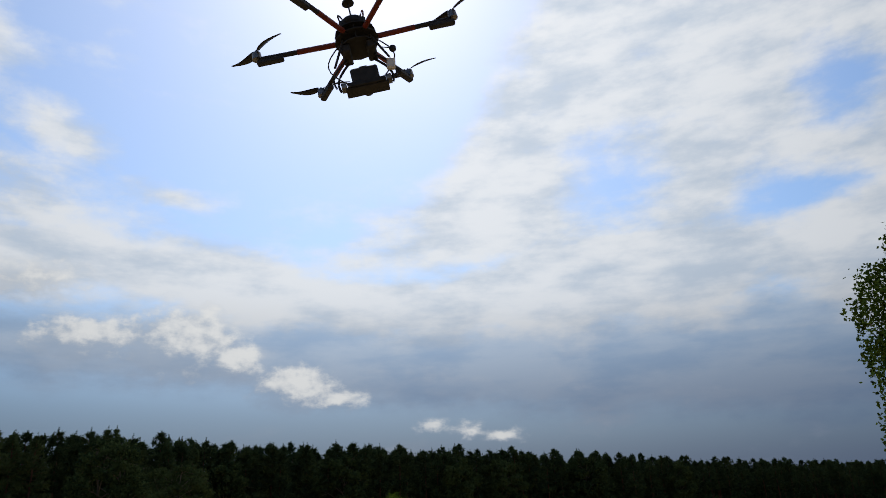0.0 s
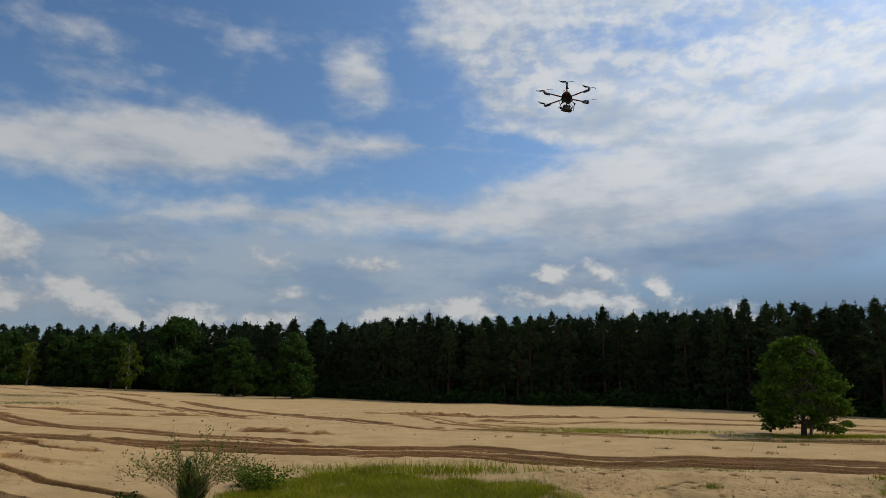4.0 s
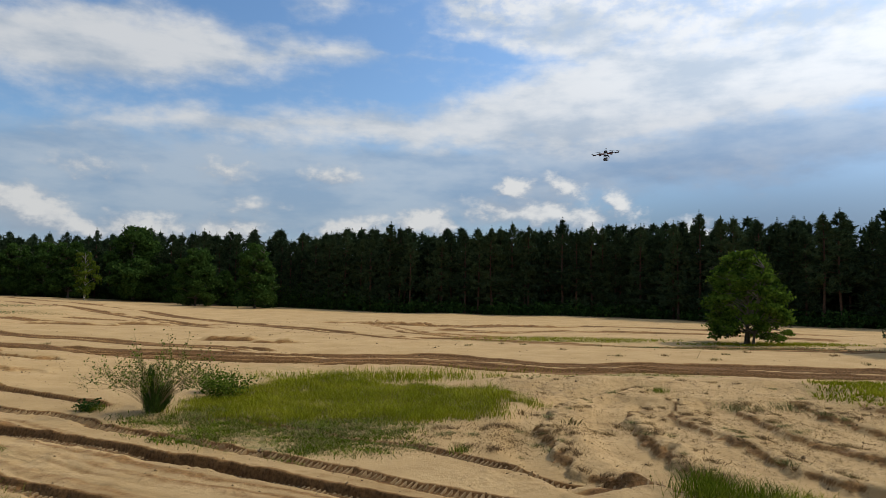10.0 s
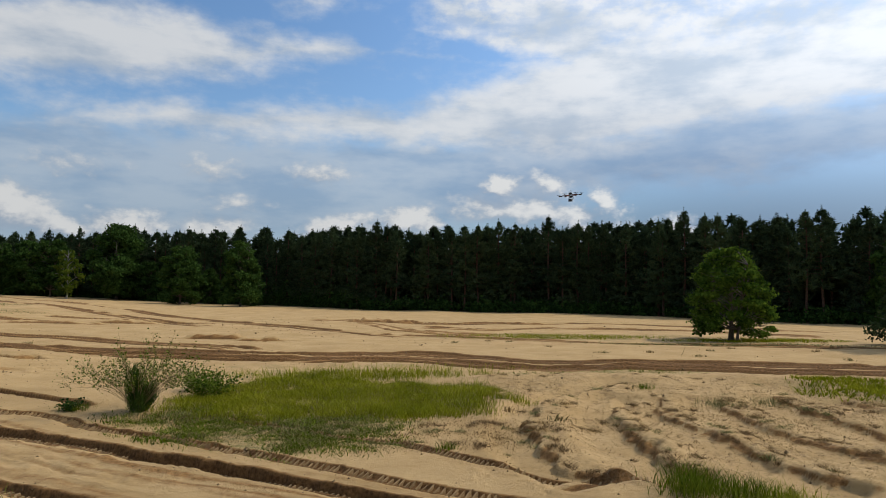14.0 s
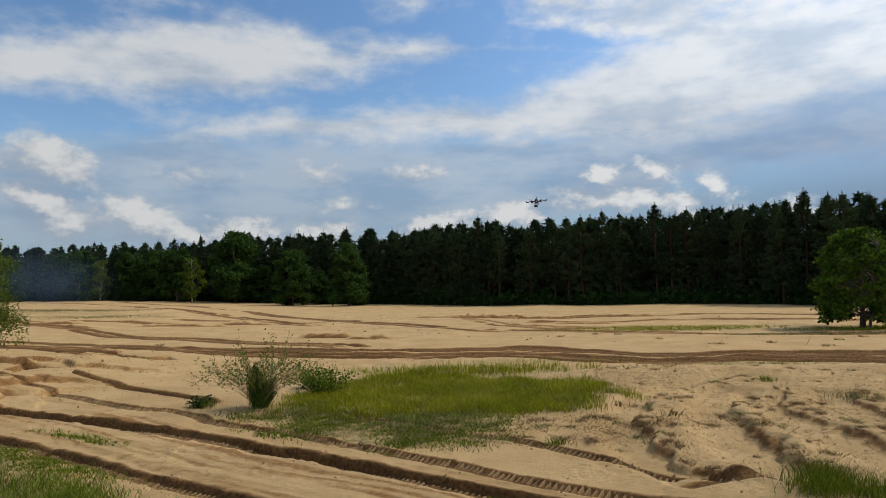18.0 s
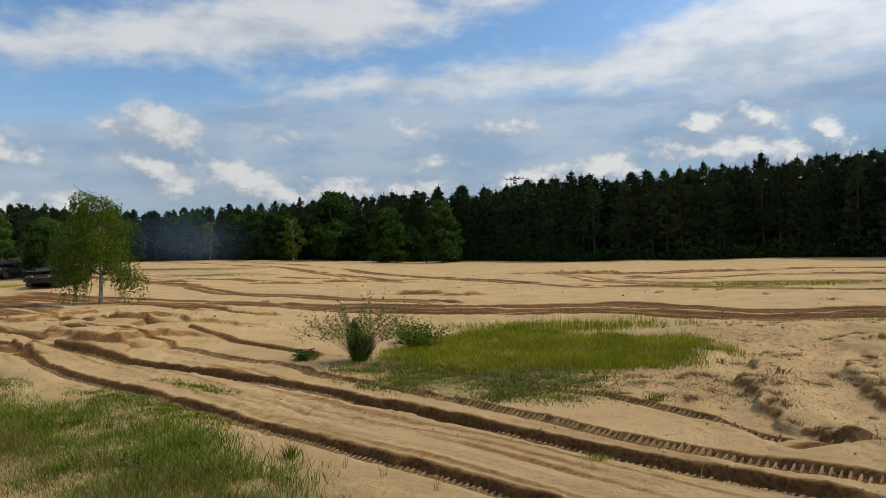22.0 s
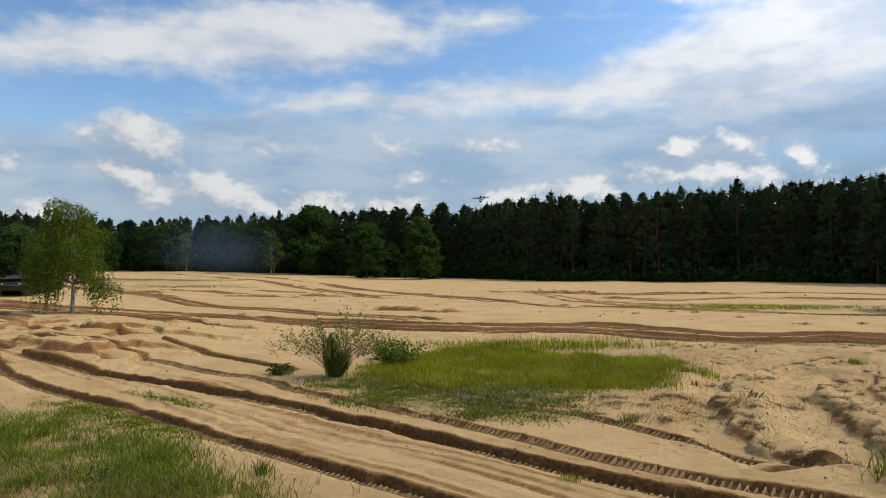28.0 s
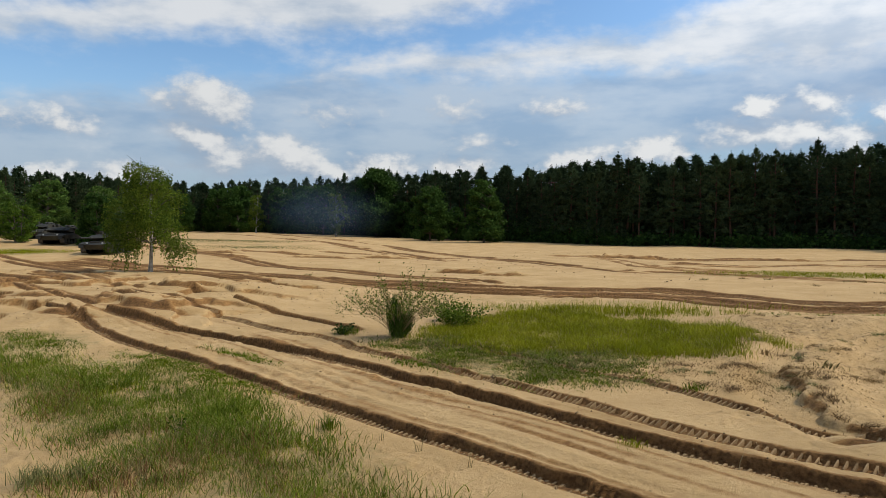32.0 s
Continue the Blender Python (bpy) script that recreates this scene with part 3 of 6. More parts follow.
def greenness(x, y):
    g = np.zeros_like(x)
    for cx, cy, a, b, turn, w in GREENS:
        c, s = math.cos(radians(turn)), math.sin(radians(turn))
        u, v = ((x - cx) * c + (y - cy) * s) / a, (-(x - cx) * s + (y - cy) * c) / b
        g = np.maximum(g, w * np.clip(1.25 - np.hypot(u, v), 0, 1))
    g = g + 0.35 * (ripple(x, y, 1.3, 21) + 0.6 * ripple(x, y, 0.5, 22)) * (g > 0.02)
    return np.clip(g * 1.6, 0, 1)


def ground_height(x, y):
    """Height of the finished ground, and how dark churned damp and painted shade make it."""
    x, y = np.atleast_1d(np.asarray(x, float)), np.atleast_1d(np.asarray(y, float))
    z = plain_height(x, y)
    damp_shade, flat = np.zeros_like(z), np.zeros_like(z)
    for kind, group in (("lane", LANES), ("curve", CURVES), ("rut", RUTS)):
        for n, (pts, width, depth, cleat, darken) in enumerate(group):
            line = along(pts, 0.12 if kind == "rut" else 0.3)
            half = width / 2
            i, s, way, share = near_line(x, y, line, half * (2.2 if kind != "rut" else 2.4) + 0.25)
            if not len(i):
                continue
            fade = step(share, 0, 0.05) * (1 - step(share, 0.95, 1))
            wob = s + (0.05 * ripple(way, way * 0, 2.6, 31 + n) if kind == "rut" else 0.16 * width * ripple(way, way * 0, 11.0, 41 + n))
            d = np.abs(wob)
            if kind == "rut":
                wob = wob + 0.035 * ripple(x[i], y[i], 0.30, 66)
            if kind == "rut":
                # a bed that deepens away from the viewer's side and ends in one steep crumbled wall
                edge = half + 0.03 * ripple(way, way * 0, 0.5, 55 + n)
                ramp = step(wob, -half * (1.9 if cleat == 2 else 1.1), half * (0.5 if cleat == 2 else -0.3))
                inside = ramp * (1 - step(wob, edge - 0.02, edge + 0.05))
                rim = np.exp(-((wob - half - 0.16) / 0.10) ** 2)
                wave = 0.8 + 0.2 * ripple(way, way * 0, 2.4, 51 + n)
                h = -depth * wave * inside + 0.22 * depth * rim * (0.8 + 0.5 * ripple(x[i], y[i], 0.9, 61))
                # the wall's shade is painted in, on top of the damp bed
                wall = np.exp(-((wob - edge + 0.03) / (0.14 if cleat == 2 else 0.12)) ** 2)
                m = darken * np.clip((0.62 if cleat == 2 else 0.20) * inside * step(wob, -half, half * 0.6) + 1.25 * wall + 0.16 * inside, 0, 1)
            elif kind == "curve":
                # smooth floor of blown sand, one steep crumbled lip, the other side gently rising
                crumble = 0.16 * ripple(x[i], y[i], 1.3, 63) + 0.17 * ripple(x[i], y[i], 0.42, 64) + 0.08 * ripple(x[i], y[i], 0.17, 69)
                inside = (1 - step(wob, half * 0.3, half * 1.5)) * step(wob + crumble, -half * 1.25, -half * 0.75)
                rim = np.exp(-((wob + crumble + half * 1.5) / (half * 0.35)) ** 2) + 0.5 * np.exp(-((wob - half * 1.6) / (half * 0.3)) ** 2)
                h = -depth * inside + depth * 0.45 * rim * (0.6 + 0.6 * ripple(x[i], y[i], 1.1, 65))
                # a broken brown line paints the shade under the steep lip
                m = 0.62 * np.exp(-((wob + crumble + half * 1.03) / 0.12) ** 2) * step(ripple(x[i], y[i], 0.9, 67) + 0.5 * ripple(x[i], y[i], 0.3, 68), -0.7, 0.1)
                flat[i] = np.maximum(flat[i], inside * fade)
            else:
                # several separate tracks that come and go along the lane, each a shallow bed ending in a small scarp
                inside = (1 - step(wob, half * 0.8, half * 1.1)) * step(wob, -half * 1.2, -half * 0.7)
                rag = 0.6 * ripple(way * 0.16, wob, 0.8, 72) + 0.4 * ripple(way * 0.25, wob, 0.35, 73)
                bed, scarp, berm = np.zeros_like(wob), np.zeros_like(wob), np.zeros_like(wob)
                broad = n < 2
                far = np.hypot(x[i], y[i])
                for g, (o, weight) in enumerate(((-0.95, 0.7), (-0.50, 0.9), (0.0, 0.7), (0.50, 0.95), (1.0, 1.0)) if broad else ((-0.75, 0.9), (-0.30, 0.5), (0.35, 0.6), (0.85, 1.0))):
                    c = wob - o * half - 0.25 * ripple(way, way * 0, 7.0, 71 + 9 * n + g) - 0.06 * ripple(way, way * 0, 0.9, 371 + 9 * n + g)
                    here = weight * step(ripple(way, way * 0, 9.5, 171 + 9 * n + g) + 0.4 * ripple(way, way * 0, 1.9, 271 + 9 * n + g), -0.55, 0.05)
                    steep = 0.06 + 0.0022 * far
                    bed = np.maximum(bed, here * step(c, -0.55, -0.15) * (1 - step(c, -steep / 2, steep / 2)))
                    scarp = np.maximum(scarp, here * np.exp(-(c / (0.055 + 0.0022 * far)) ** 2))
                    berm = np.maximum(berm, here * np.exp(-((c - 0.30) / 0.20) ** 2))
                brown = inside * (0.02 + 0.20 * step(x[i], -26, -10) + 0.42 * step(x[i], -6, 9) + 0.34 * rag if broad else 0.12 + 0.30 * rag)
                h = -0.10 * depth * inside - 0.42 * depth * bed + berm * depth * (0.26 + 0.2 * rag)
                # scarps get a dark line for their shade as well as for damp soil
                m = darken * np.clip(1.35 * scarp + 0.40 * bed + brown + 0.40 * berm * step(rag, -0.1, 0.5), 0, 1)
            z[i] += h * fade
            damp_shade[i] = np.maximum(damp_shade[i], m * fade)
    damp_shade = damp_shade - 0.6 * np.clip(flat - damp_shade, 0, 1)
    # old parallel drag marks beside the fresh ruts
    line = along(((-28, 33), (-17, 26.4), (-9.0, 20.6), (-5.0, 17.7), (-1.0, 15.0), (4, 11.5)), 0.2)
    i, s, way, share = near_line(x, y, line, 2.4)
    if len(i):
        wob = s + 0.15 * ripple(way, way * 0, 4.0, 33)
        band = (1 - step(np.abs(s), 1.5, 2.4)) * step(share, 0, 0.15)
        z[i] += band * (0.040 * ripple(way * 0.03, wob, 0.17, 36) + 0.05 * ripple(way * 0.03, wob, 0.5, 37)) * (0.6 + 0.4 * ripple(way, s, 2.0, 34))
        damp_shade[i] = np.maximum(damp_shade[i], band * (0.10 + 0.30 * ripple(way * 0.03, wob, 0.20, 38) + 0.08 * ripple(way * 0.1, s, 0.3, 35)))
    # two dug-out heaps of damp sand, with shade painted along their front faces
    for cx, cy, a, b, hh in ((-20.3, 29.6, 2.2, 1.0, 0.45), (-24.5, 28.2, 1.1, 0.7, 0.35), (-28.6, 39.0, 2.6, 0.9, 0.35), (-23.8, 37.6, 2.4, 0.8, 0.35), (5.9, 15.6, 1.0, 0.35, 0.2), (-31, 33.5, 1.8, 0.7, 0.3),
                             (-25.7, 84.7, 3.6, 0.9, 0.55), (-32.5, 82.0, 6.0, 0.8, 0.40), (-48.0, 83.0, 3.6, 0.9, 0.5), (-43.0, 78.5, 2.6, 0.8, 0.4), (-25.9, 41.2, 1.7, 0.6, 0.45), (-23.1, 37.2, 0.8, 0.4, 0.3), (-22.7, 27.2, 1.0, 0.45, 0.3),
                             (-7.2, 59.5, 2.2, 0.8, 0.6), (-11.4, 62.3, 2.8, 0.9, 0.7), (5.0, 92.5, 5.0, 1.6, 0.6), (14.9, 76.5, 4.0, 0.7, 0.35), (24, 88, 5.0, 0.8, 0.4), (-36.1, 40.2, 2.2, 0.6, 0.35)):
        q = ((x - cx) / a) ** 2 + ((y - cy) / b) ** 2
        k = 1 - step(q + 0.45 * ripple(x, y, 0.9, 80), 0.15, 1.25)
        z += 0.55 * hh * k * (1 + 0.5 * ripple(x, y, 0.6, 81))
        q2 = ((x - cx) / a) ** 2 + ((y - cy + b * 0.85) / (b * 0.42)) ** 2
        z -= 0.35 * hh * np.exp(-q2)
        damp_shade = np.maximum(damp_shade, np.exp(-q2 ** 1.5) * (0.8 + 0.3 * ripple(x, y, 0.8, 84)))
    # shade painted on the terrace faces of the churned corner, and damp sand
    corner = step(-x, 14, 24) * step(y, 26, 31) * (1 - step(y, 44, 52)) * (1 - step(-x, 46, 60))
    damp_shade = np.maximum(damp_shade, 0.60 * corner_terraces(x, y)[1] + corner * (-0.10 + 0.30 * ripple(x, y, 3.0, 82) + 0.15 * ripple(x, y, 0.8, 83)))
    fine = np.hypot(x, y) < 60
    xf, yf = x[fine], y[fine]
    trodden = (1 - 0.75 * flat[fine]) * (0.35 + 0.65 * step(ripple(xf, yf, 5.0, 89) + 0.4 * ripple(xf, yf, 1.7, 88), -0.25, 0.35))
    z[fine] += trodden * (0.034 * ripple(xf, yf, 0.55, 90) + 0.024 * ripple(xf, yf, 0.30, 91) + 0.018 * ripple(xf, yf, 0.14, 92))
    return z, damp_shade


def rings(start, stop, ratio):
    n = max(1, int(math.log(stop / start) / math.log(ratio)))
    return start * ratio ** np.arange(n)


FOREST_EDGE = ((-180, 420), (-135, 420), (-112, 330), (-102, 280), (-90, 220), (-83, 200), (-75, 182), (-68, 170), (-61, 158), (-55, 142), (-47, 128), (-40, 124), (-31, 127), (-22, 138),
               (-14, 142), (-2, 148), (3, 158), (10, 176), (17, 200), (24, 228), (32, 245), (45, 205), (60, 190), (90, 260), (180, 420))
EDGE_A, EDGE_D = np.array([a for a, d in FOREST_EDGE], float), np.array([d for a, d in FOREST_EDGE], float)


def build_ground():
    bearing = np.radians(np.concatenate([np.arange(-180, -46, 2.0), np.arange(-46, 47.0, 0.165), np.arange(48, 179.9, 2.0)]))
    radius = np.concatenate([rings(0.02, 9, 1.25), rings(9, 12, 1.005), rings(12, 26, 1.0030), rings(26, 62, 1.0036), rings(62, 130, 1.0048), rings(130, 300, 1.014), rings(300, 4500, 1.09), [4800.0]])
    r, b = np.meshgrid(radius, bearing, indexing="ij")
    x, y = (-r * np.sin(b)).ravel(), (r * np.cos(b)).ravel()
    x = x + 0.35 * (1 - step(np.hypot(x, y), 0, 3))
    z, damp_shade = ground_height(x, y)
    na, nr = len(bearing), len(radius)
    i, j = np.meshgrid(np.arange(nr - 1), np.arange(na), indexing="ij")
    k = (j + 1) % na
    quads = np.stack([i * na + j, (i + 1) * na + j, (i + 1) * na + k, i * na + k], -1).reshape(-1, 4)[:, ::-1]
    verts = np.stack([x, y, z], 1)
    # the middle is closed by one point
    verts = np.vstack([verts, [[0, 0, float(z[:na].mean())]]])
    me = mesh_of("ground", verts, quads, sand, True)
    green = np.append(greenness(x, y) * (1 - step(damp_shade, 0.12, 0.35)), 0)
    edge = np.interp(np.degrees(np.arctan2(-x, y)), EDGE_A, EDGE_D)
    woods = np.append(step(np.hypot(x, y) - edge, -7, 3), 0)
    # dry stalks and litter: on the hummocks and round the grass
    lit = step(x, 4, 7) * step(y, 13, 15) * (1 - step(y, 33, 36)) * (1 - step(x, 30, 40)) * 0.40
    lit = np.maximum(lit, 0.5 * step(-x, 50, 62) * step(y, 84, 100) * (1 - step(y, 150, 190)))
    lit = np.maximum(lit, 0.5 * (np.exp(-((x + 36) / 16) ** 2 - ((y - 55.5) / 2.2) ** 2)))
    lit = np.append(np.clip(1.5 * lit + 0.4 * (lit > 0.02) * ripple(x, y, 0.9, 95), 0, 1) * (1 - step(-damp_shade, 0.05, 0.4)), 0)
    for key, values in (("damp_shade", np.append(damp_shade, 0)), ("green", green), ("woods", woods), ("litter", lit)):
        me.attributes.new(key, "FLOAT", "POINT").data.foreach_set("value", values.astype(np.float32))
    ob = new("ground", me)
    return tagged(ob, "pale dry sand field cut by dark tank ruts and grass", "ground", kind="structure")


def sand_material():
    m = bpy.data.materials.new("sand")
    m.use_nodes = True
    n, l = m.node_tree.nodes, m.node_tree.links
    b = n["Principled BSDF"]
    b.inputs["Roughness"].default_value = 0.95
    b.inputs["Specular IOR Level"].default_value = 0.15
    tc = n.new("ShaderNodeTexCoord").outputs["Object"]

    def tex(scale, detail, rough=0.55):
        t = n.new("ShaderNodeTexNoise")
        t.inputs["Scale"].default_value, t.inputs["Detail"].default_value, t.inputs["Roughness"].default_value = scale, detail, rough
        l.new(tc, t.inputs["Vector"])
        return t.outputs["Fac"]

    def mixed(f, a, c):
        x = n.new("ShaderNodeMix")
        x.data_type = "RGBA"
        for s, v in ((x.inputs[0], f), (x.inputs[6], a), (x.inputs[7], c)):
            if isinstance(v, tuple):
                s.default_value = (*v, 1)
            elif isinstance(v, float):
                s.default_value = v
            else:
                l.new(v, s)
        return x.outputs[2]

    def ranged(v, lo, hi, top=1.0):
        x = n.new("ShaderNodeMapRange")
        x.inputs[1].default_value, x.inputs[2].default_value, x.inputs[4].default_value = lo, hi, top
        l.new(v, x.inputs[0])
        return x.outputs[0]

    def attribute(key):
        a = n.new("ShaderNodeAttribute")
        a.attribute_name = key
        return a.outputs["Fac"]

    def product(a, c):
        x = n.new("ShaderNodeMath")
        x.operation = "MULTIPLY"
        l.new(a, x.inputs[0])
        l.new(c, x.inputs[1])
        return x.outputs[0]

    color = mixed(ranged(tex(0.35, 5), 0.35, 0.65), SAND_A, SAND_B)
    color = mixed(ranged(tex(3.0, 5, 0.65), 0.50, 0.78, 0.5), color, SAND_C)
    color = mixed(ranged(tex(12.0, 5, 0.75), 0.54, 0.68, 0.24), color, (0.29, 0.178, 0.070))
    color = mixed(ranged(tex(38.0, 3, 0.8), 0.54, 0.70, 0.34), color, (0.25, 0.155, 0.066))
    darken = n.new("ShaderNodeMath")
    darken.operation = "MULTIPLY_ADD"
    l.new(tex(1.6, 5, 0.65), darken.inputs[0])
    darken.inputs[1].default_value = 0.5
    l.new(attribute("damp_shade"), darken.inputs[2])
    # brown, then near-black tones: damp sand and painted shade of walls and lips
    color = mixed(ranged(darken.outputs[0], 0.36, 0.60), color, mixed(ranged(tex(7.0, 4), 0.35, 0.65), (0.21, 0.105, 0.033), (0.34, 0.185, 0.066)))
    color = mixed(ranged(darken.outputs[0], 0.66, 0.98), color, mixed(ranged(tex(9.0, 4), 0.35, 0.65), (0.095, 0.046, 0.015), (0.21, 0.108, 0.037)))
    color = mixed(product(attribute("litter"), ranged(tex(3.4, 6, 0.75), 0.52, 0.60, 0.75)), color, (0.20, 0.125, 0.058))
    color = mixed(product(attribute("green"), ranged(tex(4.0, 5, 0.7), 0.38, 0.60, 0.7)), color, mixed(ranged(tex(1.2, 4), 0.4, 0.6), (0.11, 0.125, 0.030), (0.17, 0.155, 0.06)))
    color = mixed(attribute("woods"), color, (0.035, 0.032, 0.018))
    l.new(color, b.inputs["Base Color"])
    bp = n.new("ShaderNodeBump")
    bp.inputs["Strength"].default_value, bp.inputs["Distance"].default_value = 1.0, 0.09
    l.new(tex(6.0, 8, 0.75), bp.inputs["Height"])
    l.new(bp.outputs[0], b.inputs["Normal"])
    return m


SAND_A, SAND_B, SAND_C = (0.44, 0.286, 0.120), (0.535, 0.358, 0.162), (0.39, 0.234, 0.092)
sand = sand_material()
ground = build_ground()


def on_ground(x, y):
    return float(ground_height([x], [y])[0][0])


# ---- trees ----
def thing(name, label, category, m=None, group=""):
    ob = new(name)
    if m is not None:
        ob.matrix_basis = m
    return tagged(ob, label, category, group)


def broadleaf_meshes(seed, h, w, base, leaves, size, leaf_mat, bark, droop=0.0, stems=1, lobes=26, wild=0.25, skirt=False, limb_mat=None, low_limb=0.12, lobe=1.0):
    """Trunk, limbs and crown of a broadleaved tree, standing at the origin: lobes of leaves at the ends of limbs."""
    rng = np.random.default_rng(seed)
    trunk, limbs, centres, radii = [], [], [], []
    stem_lines = []
    for s in range(stems):
        lean = rng.normal(0, 0.04 if stems == 1 else 0.10, 2) * h
        k = np.linspace(0, 1, 9)
        off = np.array([0, 0]) if s == 0 else rng.normal(0, 0.05 * w, 2)
        pts = np.stack([off[0] + lean[0] * k ** 1.5 + 0.012 * h * np.sin(k * 5 + s), off[1] + lean[1] * k ** 1.5 + 0.012 * h * np.cos(k * 4 + s), k * h * (0.92 if s == 0 else 0.78) - 0.15 * (k == 0)], 1)
        r0 = 0.0155 * h * (1 if stems == 1 else 0.75)
        trunk.append(tube(pts, r0 * (1.05 - k) ** 0.8 + 0.012 + 0.35 * r0 * np.exp(-k * 30), 8))
        stem_lines.append(pts)
    for c in range(lobes):
        q = (c + rng.random()) / lobes
        a = c * 2.39996 + rng.normal(0, 0.35)
        wide = math.sqrt(max(0.02, 1 - ((1.25 * q - 0.30) if skirt else (1.62 * q - 0.66)) ** 2))
        rad = w / 2 * wide * rng.uniform(0.50, 0.88 if lobe == 1 else 0.98) * (1 + wild * math.sin(2 * a + seed))
        zz = (base + (1 - base) * (0.06 + 0.88 * q)) * h
        ctr = np.array([math.cos(a) * rad, math.sin(a) * rad, zz])
        lr = lobe * w * rng.uniform(0.085, 0.17) * (0.65 + 0.45 * wide)
        centres.append(ctr), radii.append(lr)
        pts = stem_lines[c % stems]
        zs = max(low_limb * h, zz - 0.45 * rad - 0.05 * h)
        zs = min(zs, pts[-1, 2])
        p0 = np.array([np.interp(zs, pts[:, 2], pts[:, 0]), np.interp(zs, pts[:, 2], pts[:, 1]), zs])
        t = np.linspace(0, 1, 6)[:, None]
        lp = p0 + (ctr - p0) * t + np.array([0, 0, 0.10 * rad]) * np.sin(t * np.pi)
        limbs.append(tube(lp, np.linspace(0.0065 * h, 0.0016 * h, 6), 5))
        for b in range(3):
            e = ctr + rng.normal(size=3) * lr * 0.8
            limbs.append(tube(np.stack([lp[3], (lp[3] + e) / 2 + rng.normal(0, 0.02 * w, 3), e]), (0.0026 * h, 0.0018 * h, 0.0008 * h), 4))
    centres, radii = np.array(centres), np.array(radii)
    share = radii ** 2 / (radii ** 2).sum()
    n_shell = int(leaves * (1 - 0.55 * min(1, droop)))
    pick = rng.choice(len(centres), n_shell, p=share)
    v = rng.normal(size=(n_shell, 3))
    v /= np.linalg.norm(v, axis=1)[:, None]
    rr = radii[pick] * np.clip(rng.normal(0.86, 0.24, n_shell), 0.1, 1.5)
    rr *= 1 + 0.30 * np.sin(v[:, 0] * 5 + pick) * np.sin(v[:, 1] * 6 + 2 * pick)
    c = centres[pick] + v * rr[:, None] * np.array([1, 1, 0.6])
    if droop:
        m = leaves - n_shell
        strands = max(8, m // 16)
        sp = rng.choice(len(centres), strands, p=share)
        sv = rng.normal(size=(strands, 3))
        sv /= np.linalg.norm(sv, axis=1)[:, None]
        start = centres[sp] + sv * radii[sp][:, None] * np.array([1.05, 1.05, 0.5])
        length = droop * rng.uniform(0.06, 0.26, strands) * h
        out = start - centres.mean(0)
        out[:, 2] = 0
        k = rng.random((strands, 16))
        st = start[:, None] - np.stack([np.zeros_like(k), np.zeros_like(k), k * length[:, None]], -1) + 0.05 * out[:, None] * np.sqrt(k)[..., None]
        c = np.concatenate([c, (st + rng.normal(0, 0.04, st.shape)).reshape(-1, 3)])
    c[:, 2] = np.maximum(c[:, 2], 0.10 + rng.random(len(c)) * 0.25)
    return (mesh_of("trunk", *joined(trunk), bark, True), mesh_of("branchwork", *joined(limbs), limb_mat or bark, True), mesh_of("crown", *leaf_quads(rng, c, size, 0.2), leaf_mat))


def tree(name, label, x, y, spec, category="tree", group="", turn=0.0, crown_label="", size=1.0):
    root = thing(name, label, category, pose(x, y, on_ground(x, y) - 0.05, 0, 0, turn) @ Matrix.Diagonal((size, size, size, 1)), group)
    for nm, me in zip(("trunk", "branchwork", "crown"), spec):
        tagged(hang(nm, me, root, crown_label if nm == "crown" else ""), kind="stuff" if nm == "branchwork" else "")
    return root


def at(bearing, dist):
    return -dist * math.sin(radians(bearing)), dist * math.cos(radians(bearing))


